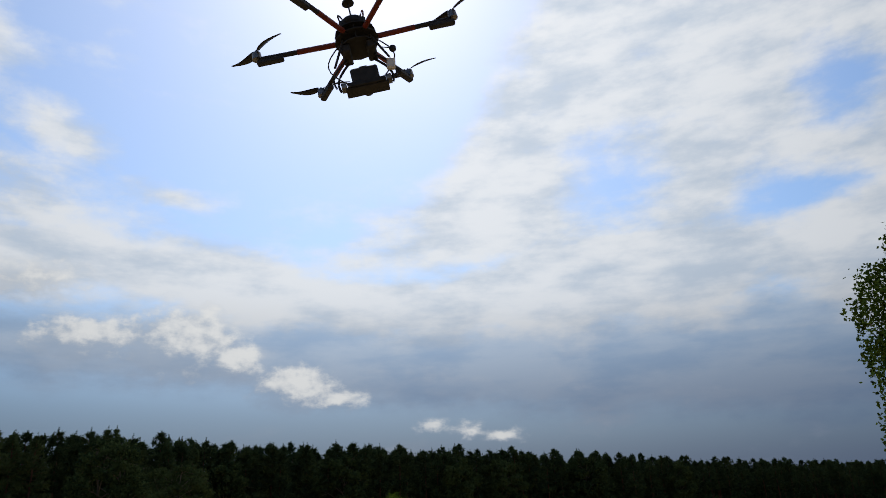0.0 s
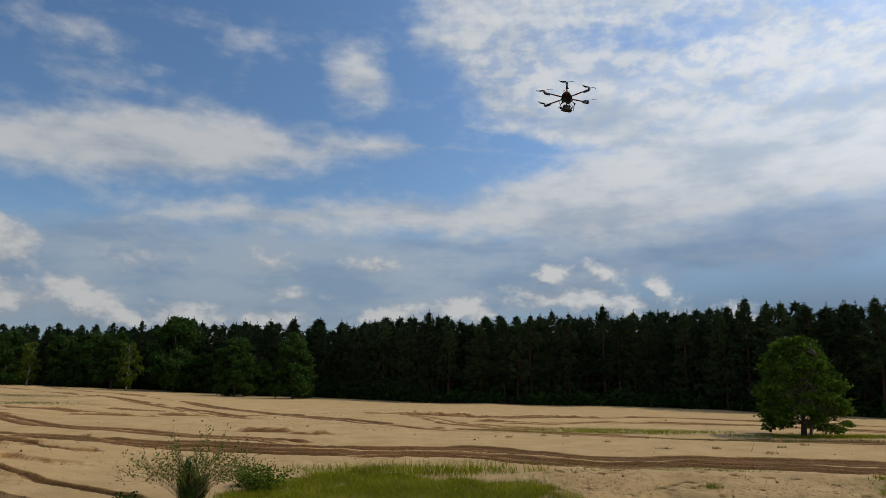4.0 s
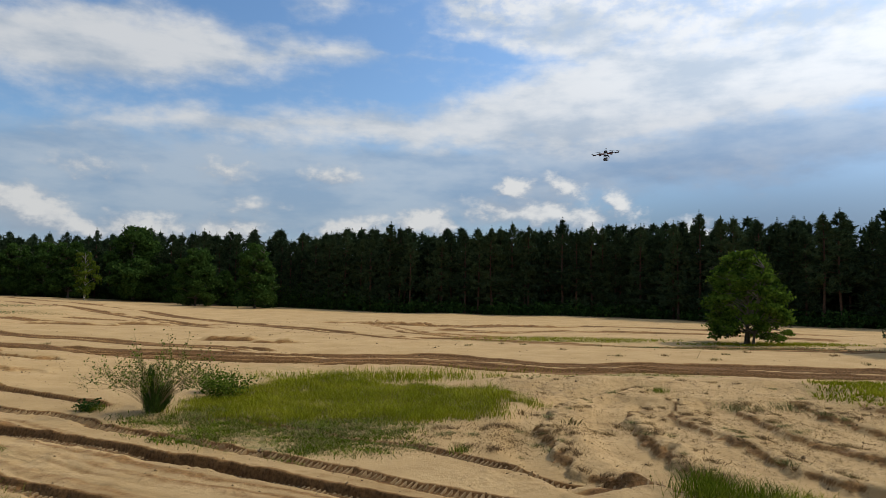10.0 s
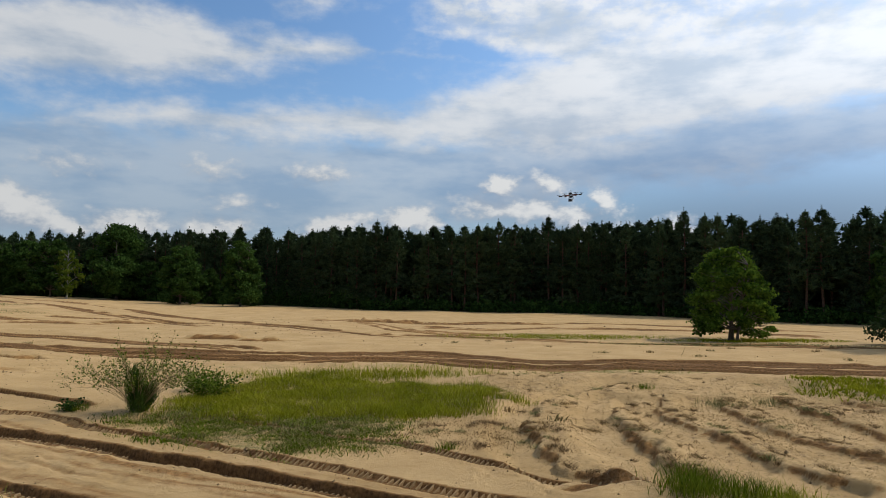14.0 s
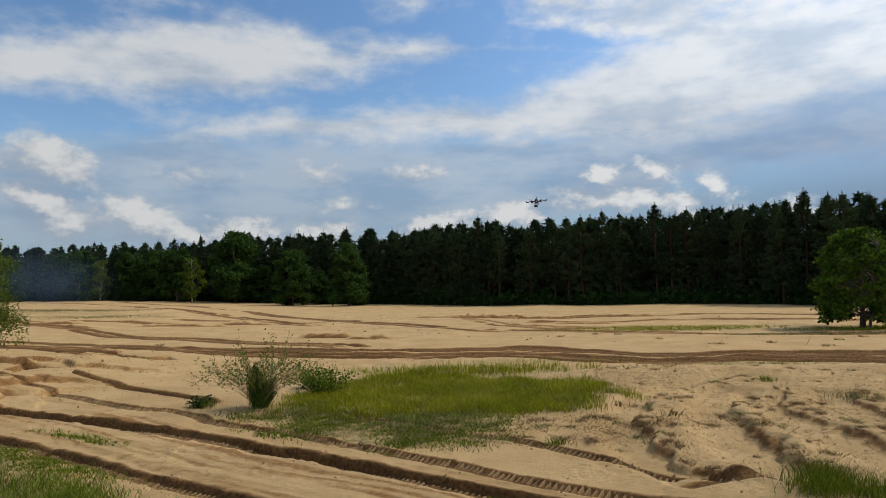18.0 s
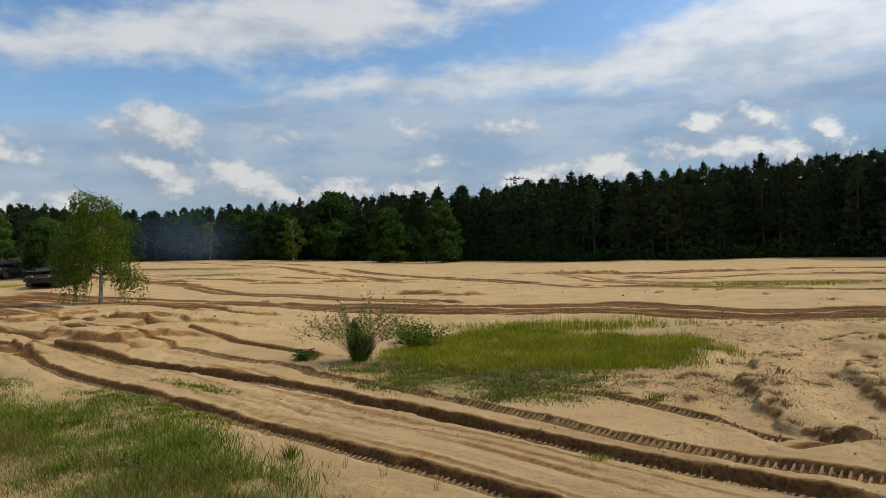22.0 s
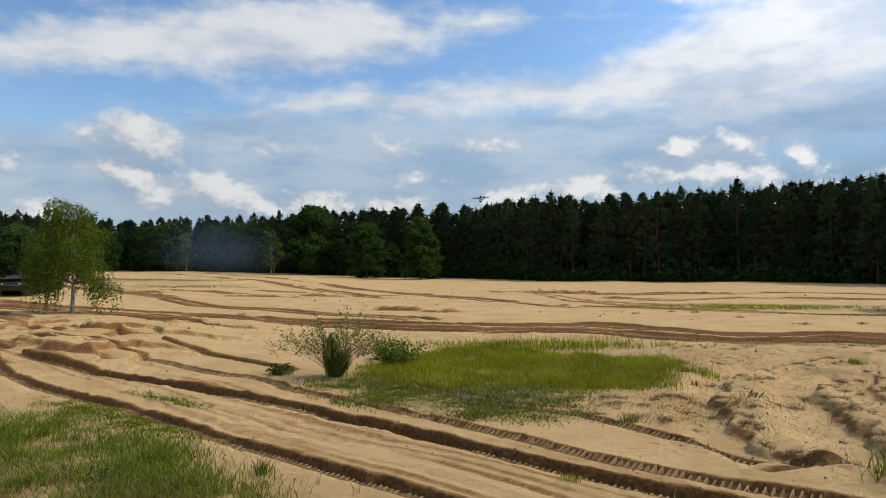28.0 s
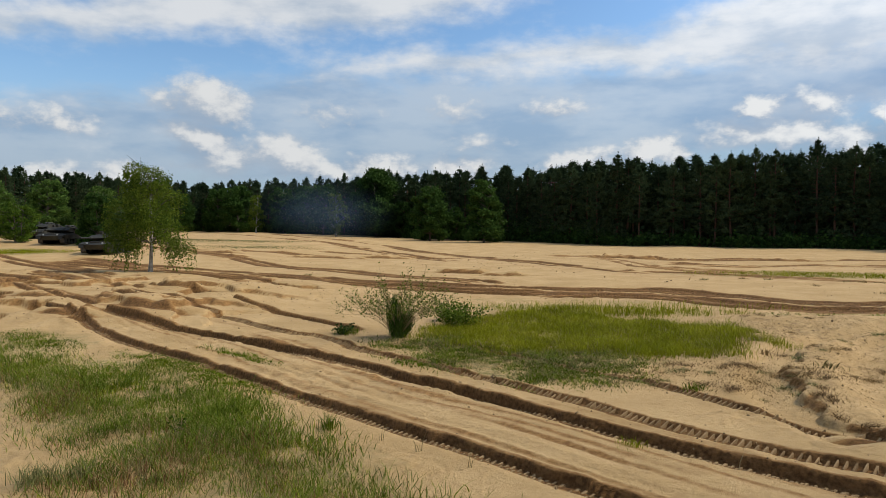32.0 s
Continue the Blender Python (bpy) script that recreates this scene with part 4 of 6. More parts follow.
def pine_arrays(seed, h, detail=1.0, big=1.0):
    """A forest pine: bare stem below, whorls of needle tufts above."""
    rng = np.random.default_rng(seed)
    k = np.linspace(0, 1, 7)
    sway = rng.normal(0, 0.012 * h, 2)
    pts = np.stack([sway[0] * np.sin(k * 3), sway[1] * np.sin(k * 2.5), k * h - 0.2], 1)
    trunk = tube(pts, 0.011 * h * (1.03 - k) ** 0.7 + 0.01, 6)
    low = rng.uniform(0.10, 0.20) if seed % 3 else rng.uniform(0.30, 0.42)
    tri_v, branches = [], []
    z = low
    full = rng.uniform(0.9, 1.35)
    while z < 1.0:
        q = (z - low) / (1 - low)
        reach = full * 0.185 * h * (1 - q) * (0.72 + 0.9 * q) + 0.10
        for b in range(int(rng.integers(4, 7))):
            a = rng.uniform(0, 2 * np.pi)
            rr = reach * rng.uniform(0.55, 1.15)
            rise = (0.05 + 0.75 * q) * rr
            p0 = np.array([np.interp(z * h, pts[:, 2], pts[:, 0]), np.interp(z * h, pts[:, 2], pts[:, 1]), z * h])
            d = np.array([math.cos(a) * rr, math.sin(a) * rr, rise])
            branches.append(tube(np.stack([p0, p0 + d * 0.5 - [0, 0, 0.03 * rr], p0 + d]), (0.035, 0.022, 0.008), 3))
            for c in range(int(3 * detail) + 1):
                t = rng.uniform(0.35, 1.08)
                ctr = p0 + d * t + rng.normal(0, 0.14 - 0.07 * q, 3)
                m = int(12 * detail)
                dirs = rng.normal(size=(m, 3)) + np.array([math.cos(a), math.sin(a), 0.9]) * 0.7
                dirs /= np.linalg.norm(dirs, axis=1)[:, None]
                side = np.cross(dirs, rng.normal(size=(m, 3)))
                side /= np.linalg.norm(side, axis=1)[:, None]
                ln = rng.uniform(0.35, 0.85, (m, 1)) * big * (1.1 - 0.45 * q)
                wide = 0.125 * big * (1.15 - 0.5 * q)
                tri_v.append(np.stack([ctr - side * wide - dirs * 0.15, ctr + side * wide - dirs * 0.15, ctr + dirs * ln], 1).reshape(-1, 3))
        z += rng.uniform(0.026, 0.044)
    # leading shoots: one tall, a few lower ones round it
    for k in range(5):
        a = rng.uniform(0, 2 * np.pi)
        out = 0 if k == 0 else rng.uniform(0.35, 1.1)
        top = np.array([pts[-1, 0] + out * math.cos(a), pts[-1, 1] + out * math.sin(a), h - 1.1 * out - 0.2])
        tall = rng.uniform(0.7, 1.3) if k == 0 else rng.uniform(0.4, 0.8)
        for z_ in np.linspace(-0.9, 0.9 * tall, 7):
            c = top + [0, 0, z_]
            r = 0.42 * (1 - (z_ + 0.9) / 2.4) + 0.06
            for a in rng.uniform(0, 2 * np.pi, 5):
                s = np.array([math.cos(a), math.sin(a), 0])
                e = np.array([-s[1], s[0], 0]) * 0.07 * big
                tri_v.append(np.stack([c - e, c + e, c + s * r + [0, 0, r * 1.1]]))
    v = np.concatenate(tri_v)
    return trunk, joined(branches), (v, np.arange(len(v)).reshape(-1, 3))


def stature(a):
    """How tall the wood stands in each direction."""
    return float(np.interp(a, STATURE_A, STATURE_S))


STATURE_A = (-111, -100, -90, -80, -70, -30, -10, 5, 18, 30)
STATURE_S = (0.76, 0.84, 0.95, 0.98, 1.02, 0.99, 0.99, 1.0, 1.0, 0.90)


def build_forest():
    variants = []
    for s in range(7):
        h = 16.9 + 0.28 * s
        tr, br, cr = pine_arrays(100 + s, h)
        variants.append((h, mesh_of("trunk", *tr, pine_bark, True), mesh_of("bough", *br, pine_bark, True), mesh_of("crown", *cr, pine_needles)))
    rng = np.random.default_rng(5)
    spots = []
    for row in range(5):
        a = -111.0
        while a < 50.0:
            edge = float(np.interp(a, EDGE_A, EDGE_D))
            d = edge + 2.0 + row * 4.4 + rng.uniform(-2.2, 2.2)
            spots.append((row, a + rng.normal(0, 0.25), d))
            a += math.degrees(rng.uniform(1.7, 3.6) * (1 + 0.22 * row) / edge)
    near = [s for s in spots if s[0] == 0 and -60 < s[1] < 46][:230]
    chosen = set(near)
    first = {}
    for row, a, d in near:
        k = int(rng.integers(0, 7))
        x, y = at(a, d)
        s = rng.uniform(0.86, 1.08) * stature(a)
        m = pose(x, y, float(plain_height(np.array([x]), np.array([y]))[0]) - 0.1, 0, 0, rng.uniform(0, 360))
        if k not in first:
            root = thing("pine_tree", "tall dark forest pine with a bare reddish stem", "pine tree", None, "pines of the forest edge")
            for nm, me in zip(("trunk", "bough", "crown"), variants[k][1:]):
                tagged(hang(nm, me, root), kind="stuff" if nm == "bough" else "")
            root.matrix_basis = m @ Matrix.Diagonal((s * 1.2, s * 1.2, s, 1))
            first[k] = root
        else:
            c = copy_thing(first[k], m)
            c.matrix_basis = m @ Matrix.Diagonal((s * 1.2, s * 1.2, s, 1))
    # the deeper rows are one mass
    lots = [pine_arrays(300 + s, 16.9 + 0.25 * s, 0.6, 1.7) for s in range(6)]
    stems, crowns = [], []
    for row, a, d in spots:
        if (row, a, d) in chosen:
            continue
        tr, br, cr = lots[int(rng.integers(0, 6))]
        x, y = at(a, d)
        z = float(plain_height(np.array([x]), np.array([y]))[0]) - 0.1
        s, t = rng.uniform(0.92, 1.06) * (1 + 0.012 * row) * stature(a), rng.uniform(0, 2 * np.pi)
        rot = np.array([[math.cos(t), -math.sin(t), 0], [math.sin(t), math.cos(t), 0], [0, 0, 1]]) * np.array([[1.35 * s], [1.35 * s], [s]])
        stems.append((tr[0] @ rot.T + [x, y, z], tr[1]))
        crowns.append((cr[0] @ rot.T + [x, y, z], cr[1]))
    woods = thing("pine_forest", "dense dark pine forest behind the sand field", "forest")
    woods["kind"] = "stuff"
    tagged(hang("trunks", mesh_of("trunks", *joined(stems), pine_bark, True), woods), kind="stuff")
    tagged(hang("crowns", mesh_of("crowns", *joined(crowns), pine_needles), woods), kind="stuff")
    # undergrowth under and behind the edge
    pts = []
    for k in range(1900):
        a = rng.uniform(-111, 50)
        depth = rng.uniform(0.5, 26)
        x, y = at(a, float(np.interp(a, EDGE_A, EDGE_D)) + depth)
        hh = rng.uniform(0.6, 2.2) + 0.16 * depth * rng.random()
        c = rng.normal(size=(16, 3)) * [0.9, 0.9, 0.45 * hh] + [x, y, hh * 0.6]
        c[:, 2] = np.abs(c[:, 2]) + plain_height(np.array([x]), np.array([y]))[0]
        pts.append(c)
    for k in range(4600):
        a = rng.uniform(-111, 50)
        depth = rng.uniform(10, 34)
        x, y = at(a, float(np.interp(a, EDGE_A, EDGE_D)) + depth)
        c = rng.normal(size=(7, 3)) * [1.2, 1.2, 1.2] + [x, y, rng.uniform(0.5, 11.0)]
        pts.append(c)
    # leafy bushes close the foot of the wood, highest where the broadleaved trees stand
    fringe = []
    for k in range(900):
        a = rng.uniform(-50, 50)
        leafy = float(np.interp(a, (-50, -20, -2, 6), (0.25, 0.2, 0.35, 1.0)))
        x, y = at(a, float(np.interp(a, EDGE_A, EDGE_D)) + rng.uniform(-3.0, 3.0))
        hh = rng.uniform(1.0, 2.2) + 4.2 * leafy * rng.random() ** 1.6
        c = rng.normal(size=(int(10 + 12 * hh), 3)) * [0.55 + 0.12 * hh, 0.55 + 0.12 * hh, 0.30 * hh] + [x, y, hh * 0.5]
        c[:, 2] = np.abs(c[:, 2]) + plain_height(np.array([x]), np.array([y]))[0]
        fringe.append(c)
    tagged(new("bush_fringe", mesh_of("bush_fringe", *leaf_quads(rng, np.concatenate(fringe), 0.42), oak_leaves)), "leafy green bushes along the foot of the wood", "bushes", kind="stuff")
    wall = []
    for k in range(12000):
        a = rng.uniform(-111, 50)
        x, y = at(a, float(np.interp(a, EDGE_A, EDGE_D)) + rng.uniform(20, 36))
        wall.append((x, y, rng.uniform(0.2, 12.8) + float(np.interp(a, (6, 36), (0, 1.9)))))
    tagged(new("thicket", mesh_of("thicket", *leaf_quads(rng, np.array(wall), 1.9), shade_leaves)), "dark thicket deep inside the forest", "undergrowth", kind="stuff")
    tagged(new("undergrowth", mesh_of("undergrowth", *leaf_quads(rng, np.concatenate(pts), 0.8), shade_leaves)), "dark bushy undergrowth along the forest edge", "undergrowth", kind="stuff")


build_forest()

# broadleaved trees before the pines
oak = broadleaf_meshes(11, 20, 14.0, 0.04, 22000, 0.44, oak_leaves, grey_bark, lobes=52, skirt=True)
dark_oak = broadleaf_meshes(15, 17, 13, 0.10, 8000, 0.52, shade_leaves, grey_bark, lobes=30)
round_a = broadleaf_meshes(12, 13.8, 9.6, 0.0, 17000, 0.36, oak_leaves, grey_bark, lobes=44, skirt=True)
round_b = broadleaf_meshes(13, 14.4, 9.2, 0.0, 17000, 0.36, oak_leaves, grey_bark, lobes=44, skirt=True)
round_c = broadleaf_meshes(17, 14.0, 10.5, 0.0, 17000, 0.34, linden_leaves, grey_bark, lobes=44, skirt=True)
slim = broadleaf_meshes(14, 12.5, 5.5, 0.08, 9000, 0.22, birch_leaves, birch_bark, 0.5, lobes=22)
for label, name, b, d, spec, turn, size in (
        ("tall spreading oak in fresh green leaf", "oak_tree", 17.6, 192, oak, 0, 1),
        ("rounded dark green broadleaf tree at the forest edge", "broadleaf_tree", 13.1, 166, round_a, 0, 1),
        ("rounded dark green broadleaf tree at the forest edge", "broadleaf_tree", 8.5, 154, round_b, 40, 1),
        ("slender light green birch before dark pines", "birch_tree", 20.9, 184, slim, 0, 1),
        ("slender light green birch before dark pines", "birch_tree", 27.3, 215, slim, 120, 1),
        ("broad oak in the wood edge", "oak_tree", 23.4, 212, round_a, 70, 1.1),
        ("broad oak in the wood edge", "oak_tree", 30.2, 232, round_b, 200, 1),
        ("leafy broadleaf tree behind the tanks", "broadleaf_tree", 38.6, 172, round_c, 100, 0.8),
        ("leafy broadleaf tree behind the tanks", "broadleaf_tree", 42.0, 178, round_c, 250, 0.9),
        ("leafy broadleaf tree behind the tanks", "broadleaf_tree", 45.5, 182, round_c, 300, 0.9),
        ("leafy broadleaf tree behind the tanks", "broadleaf_tree", 35.0, 190, round_c, 10, 0.9),
        ("dark green tree in the wood edge", "broadleaf_tree", 25.2, 216, round_b, 20, 1.0),
        ("dark green tree in the wood edge", "broadleaf_tree", 28.8, 226, round_a, 320, 1.1),
        ("dark green tree in the wood edge", "broadleaf_tree", 21.9, 204, round_b, 150, 1.05),
        ("dark green tree in the wood edge", "broadleaf_tree", 15.2, 188, round_a, 170, 0.75),
        ("dark green tree in the wood edge", "broadleaf_tree", 10.9, 172, round_b, 90, 0.6),
        ("dark green tree in the wood edge", "broadleaf_tree", 33.0, 226, round_a, 45, 0.9),
        ("light green tree beside the pines", "broadleaf_tree", -41.5, 124, round_b, 30, 0.9),
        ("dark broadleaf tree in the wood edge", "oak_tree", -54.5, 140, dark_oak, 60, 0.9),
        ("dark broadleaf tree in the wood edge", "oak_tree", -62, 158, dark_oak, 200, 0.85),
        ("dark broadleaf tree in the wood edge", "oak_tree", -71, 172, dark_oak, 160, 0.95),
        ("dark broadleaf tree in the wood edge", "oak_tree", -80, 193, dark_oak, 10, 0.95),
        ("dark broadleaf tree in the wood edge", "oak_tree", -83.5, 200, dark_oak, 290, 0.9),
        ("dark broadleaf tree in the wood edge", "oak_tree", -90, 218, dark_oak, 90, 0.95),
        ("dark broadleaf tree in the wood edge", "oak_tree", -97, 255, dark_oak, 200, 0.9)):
    tree(name, label, *at(b, d), spec, turn=turn, size=size)

# the lone birch and the lone young maple on the sand
birch = broadleaf_meshes(21, 10.2, 7.6, 0.15, 34000, 0.11, birch_leaves, birch_bark, 1.0, lobes=34, skirt=True, limb_mat=grey_bark, low_limb=0.26)
tree("birch_tree", "single drooping birch with white trunk on the sand", -39.3, 55.4, birch)
maple = broadleaf_meshes(23, 9.6, 8.0, 0.03, 15000, 0.23, maple_leaves, grey_bark, 0.0, stems=3, lobes=92, wild=0.14, skirt=True, lobe=0.60)
tree("maple_tree", "young many-stemmed broadleaf tree on the sand", 37.6, 63.0, maple)
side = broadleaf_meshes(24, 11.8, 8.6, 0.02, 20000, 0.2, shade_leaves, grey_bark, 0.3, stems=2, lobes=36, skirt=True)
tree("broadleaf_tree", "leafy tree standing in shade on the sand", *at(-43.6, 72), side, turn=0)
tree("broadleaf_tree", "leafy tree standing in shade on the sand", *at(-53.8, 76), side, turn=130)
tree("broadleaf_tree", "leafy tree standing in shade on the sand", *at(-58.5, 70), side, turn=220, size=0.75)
bush = broadleaf_meshes(25, 5.4, 5.6, 0.0, 10000, 0.15, maple_leaves, grey_bark, 0.1, stems=3, lobes=24)
tree("bush", "round light green bush beside the tanks", *at(44.2, 117), bush, "bush", size=1.1)
tree("bush", "round light green bush beside the tanks", *at(46.6, 112), bush, "bush", turn=100, size=1.1)
tree("broadleaf_tree", "small yellow-green tree behind the tanks", *at(38.9, 108), round_a, turn=80, size=0.55)
tree("bush", "round light green bush on the open ground", *at(-74.6, 62), bush, "bush", turn=60)
tall_birch = broadleaf_meshes(26, 17.5, 8.6, 0.05, 44000, 0.15, juniper_needles, birch_bark, 0.8, lobes=46)
tree("birch_tree", "tall drooping birch close to the viewer", *at(-117.6, 36), tall_birch)


# ---- grass, shrubs ----
def scatter(rng, cx, cy, a, b, turn, n, edge=1.0):
    """Plan points in an oval patch, thinner and clumped towards its edge."""
    u = rng.normal(size=(n * 3, 2)) * 0.55
    q = np.hypot(u[:, 0], u[:, 1])
    u = u[q < 1.15]
    c, s = math.cos(radians(turn)), math.sin(radians(turn))
    x, y = cx + u[:, 0] * a * c - u[:, 1] * b * s, cy + u[:, 0] * a * s + u[:, 1] * b * c
    keep = (ripple(x, y, 0.9, 121) + 0.7 * ripple(x, y, 0.35, 122) + 0.80) > rng.uniform(-0.3, 0.9, len(x)) * edge
    x, y = x[keep][:n], y[keep][:n]
    return np.stack([x, y, ground_height(x, y)[0]], 1)


def in_outline(x, y, outline, rough=0.5):
    """Which plan points lie inside an outline with a ragged edge."""
    px = x + rough * (ripple(x, y, 1.4, 131) + 0.6 * ripple(x, y, 0.5, 132))
    py = y + 1.6 * rough * (ripple(x, y, 1.4, 133) + 0.6 * ripple(x, y, 0.5, 134))
    inside = np.zeros(len(x), bool)
    for (ax, ay), (bx, by) in zip(outline, outline[1:] + outline[:1]):
        cross = (ay > py) != (by > py)
        inside ^= cross & (px < (bx - ax) * (py - ay) / (by - ay + 1e-9) + ax)
    return inside


def field(name, label, outline, n, mat, height, width, lean, seed, bare=-0.75, spread=0.28):
    """Grass that fills an outline, with a few thin places."""
    rng = np.random.default_rng(seed)
    ox, oy = np.array(outline).T
    x, y = rng.uniform(ox.min() - 1, ox.max() + 1, n * 4), rng.uniform(oy.min() - 1, oy.max() + 1, n * 4)
    keep = in_outline(x + rng.normal(0, spread, len(x)), y + rng.normal(0, spread, len(y)), outline, 0.7) & (ripple(x, y, 1.1, 141 + seed) + 0.7 * ripple(x, y, 0.4, 142 + seed) > bare + rng.normal(0, 0.25, len(x)))
    x, y = x[keep][:n], y[keep][:n]
    tall = (1 + 0.35 * ripple(x, y, 1.6, 143) + 0.2 * ripple(x, y, 0.5, 144))
    v, f = blades(rng, np.zeros((len(x), 3)), height, width, lean)
    v = v.reshape(-1, 5, 3) * tall[:, None, None] + np.stack([x, y, ground_height(x, y)[0]], 1)[:, None]
    return tagged(new(name, mesh_of(name, v.reshape(-1, 3), f, mat)), label, "grass", kind="stuff")


PATCH = ((-6.6, 25.2), (-4.4, 23.6), (-1.4, 23.2), (1.5, 23.3), (4.0, 23.6), (5.5, 25.2), (6.6, 27.6), (6.2, 30.6), (4.0, 32.6), (0.8, 34.2), (-3.4, 34.6), (-5.4, 31.0))
PATCH_FRONT = ((-7.6, 24.2), (-5.2, 21.6), (-2.6, 19.9), (0.8, 19.2), (1.6, 21.0), (1.4, 23.6), (-2.0, 24.6), (-6.0, 26.0))
BANK_NEAR = ((-19, 17.5), (-14, 15.8), (-10.5, 13.8), (-7.5, 12.6), (-5, 11.6), (-2.6, 10.8), (-1.6, 10.2), (-4.2, 9.8), (-9, 10.9), (-14, 14))
BANK = ((-23.5, 21.0), (-19, 19.8), (-15.3, 18.4), (-12.2, 17.3), (-9.4, 16.0), (-7.7, 14.8), (-6.5, 13.5), (-4.4, 12.1), (-2.6, 11.1), (-1.6, 10.4), (-4.2, 9.8), (-9, 10.9), (-14, 14), (-20, 16.8))


def meadow(name, label, patches, mat, height, width, lean=0.3, seed=1):
    rng = np.random.default_rng(seed)
    out = [blades(rng, scatter(rng, *p), height, width, lean) for p in patches]
    return tagged(new(name, mesh_of(name, *joined(out), mat)), label, "grass", kind="stuff")


field("grass_patch", "bright green grass patch on the sand", PATCH, 50000, grass_green, 0.27, 0.015, 0.30, 31, -0.85)
field("grass_patch_short", "short dark grass at the edge of the ruts", PATCH_FRONT, 15000, grass_lush, 0.10, 0.022, 0.6, 32, -0.25, 0.5)
field("patch_straw", "dry stalks among the green grass patch", PATCH, 6000, grass_dry, 0.27, 0.013, 0.35, 41, -0.2)
field("front_straw", "short dry grass between the patch and the ruts", PATCH_FRONT, 5000, grass_dry, 0.12, 0.016, 0.6, 42, -0.3)
field("front_grey", "grey-green low growth between the patch and the ruts", PATCH_FRONT, 6000, grass_grey, 0.10, 0.018, 0.6, 46, -0.2, 0.5)
meadow("rut_weeds", "low green growth between the ruts", ((-11.5, 20.9, 2.4, 0.35, -30, 500), (-5.8, 20.9, 1.5, 0.3, -30, 200), (14, 36, 6, 1.0, -6, 800)), grass_lush, 0.12, 0.020, 0.5, 43)
meadow("weed_row", "row of taller weeds behind the grass patch", ((1.0, 36.0, 6.5, 1.8, 0, 2600), (6.0, 39.0, 7.0, 0.9, -3, 160)), grass_green, 0.40, 0.022, 0.25, 33)
field("bank_grass", "long green grass on the sandy bank", BANK, 38000, grass_bank, 0.24, 0.013, 0.42, 34, -0.55, 0.45)
field("bank_fresh", "fresh yellow-green grass along the bank edge", BANK, 11000, grass_green, 0.17, 0.012, 0.45, 39, 0.05, 0.5)
field("bank_straw", "dry straw-coloured stalks among the bank grass", BANK_NEAR, 6500, grass_dry, 0.34, 0.008, 0.30, 35, -0.4, 0.4)
field("bank_rust", "rust-brown seed heads among the bank grass", BANK_NEAR, 9000, grass_rust, 0.30, 0.009, 0.30, 44, -0.1, 0.4)
field("grey_grass", "grey-green tufted hair grass on the bank", BANK_NEAR, 7000, grass_grey, 0.15, 0.010, 0.6, 36, 0.1, 0.5)
meadow("bank_fringe", "thin low grass where the bank meets the ruts", ((-20.5, 22.0, 3.4, 1.0, -30, 2600), (-13.0, 19.2, 3.2, 0.8, -28, 2400), (-10.0, 17.4, 2.2, 0.7, -35, 1800)), grass_lush, 0.09, 0.016, 0.6, 45)
meadow("hummock_stalks", "sparse dry stalks on the sandy hummocks", ((12.0, 22.0, 8.0, 7.0, 0, 5200), (20, 25, 9.0, 6.0, 0, 5600), (4.0, 21.5, 3.5, 2.4, 10, 2600), (9.0, 29.5, 7.0, 2.2, 0, 2200)), grass_brown, 0.055, 0.018, 0.8, 37)
meadow("far_heath", "grey-green low growth on the far rise", ((-62, 104, 15.0, 7.0, 25, 3500), (-48, 92, 9.0, 3.0, 20, 1200), (33, 56, 12.0, 1.6, -12, 1500)), grass_grey, 0.14, 0.06, 0.5, 47)
meadow("far_grass", "low green growth on the distant sand", ((21, 66.5, 11.0, 3.2, 3, 2400), (40, 62, 9.0, 3.0, 0, 2600), (24.0, 27.5, 3.6, 3.6, 0, 3500), (-92, 103, 16.0, 4.0, 0, 4000), (-72, 70, 9.0, 3.5, 38, 5000)), grass_green, 0.20, 0.05, 0.4, 38)


def tussock(label, x, y, n, spread, height, mat, seed, width=0.014):
    rng = np.random.default_rng(seed)
    p = rng.normal(size=(n, 2)) * spread / 2
    roots = np.stack([p[:, 0], p[:, 1], np.zeros(n)], 1)
    v, f = blades(rng, roots, height, width, 0.28)
    ob = new("grass_tussock", mesh_of("grass_tussock", v, f, mat))
    ob.matrix_basis = pose(x, y, on_ground(x, y) - 0.02)
    return tagged(ob, label, "grass", kind="stuff")


tussock("small upright green grass tussock on bare sand", -5.5, 14.0, 130, 0.22, 0.34, grass_lush, 1)
tussock("small yellow-green tuft beside a rut", 0.9, 14.0, 90, 0.30, 0.18, grass_green, 2)
tussock("tall green sedge clump on the sand", 7.6, 14.3, 700, 0.75, 0.55, grass_lush, 3)
tussock("tall green sedge clump on the sand", 8.6, 13.9, 600, 0.8, 0.40, grass_lush, 4)
tussock("loose green sedge clump on the sand", 9.5, 13.7, 300, 0.6, 0.32, grass_green, 5)
tussock("grey dry grass tussock on the bank", -9.3, 9.9, 260, 0.35, 0.30, grass_grey, 11)
tussock("grey dry grass tussock on the bank", -8.7, 10.1, 200, 0.3, 0.28, grass_grey, 12)
tussock("grey dry grass tussock on the bank", -7.4, 10.4, 160, 0.3, 0.2, grass_grey, 13)
tussock("small green weed beside a rut", 2.9, 19.3, 120, 0.3, 0.22, grass_lush, 6)
tussock("small green weed in a rut", -9.4, 26.0, 220, 0.5, 0.3, grass_lush, 7)
tussock("grey-green weed on a hummock", 14.8, 25.2, 260, 0.9, 0.30, grass_grey, 8)
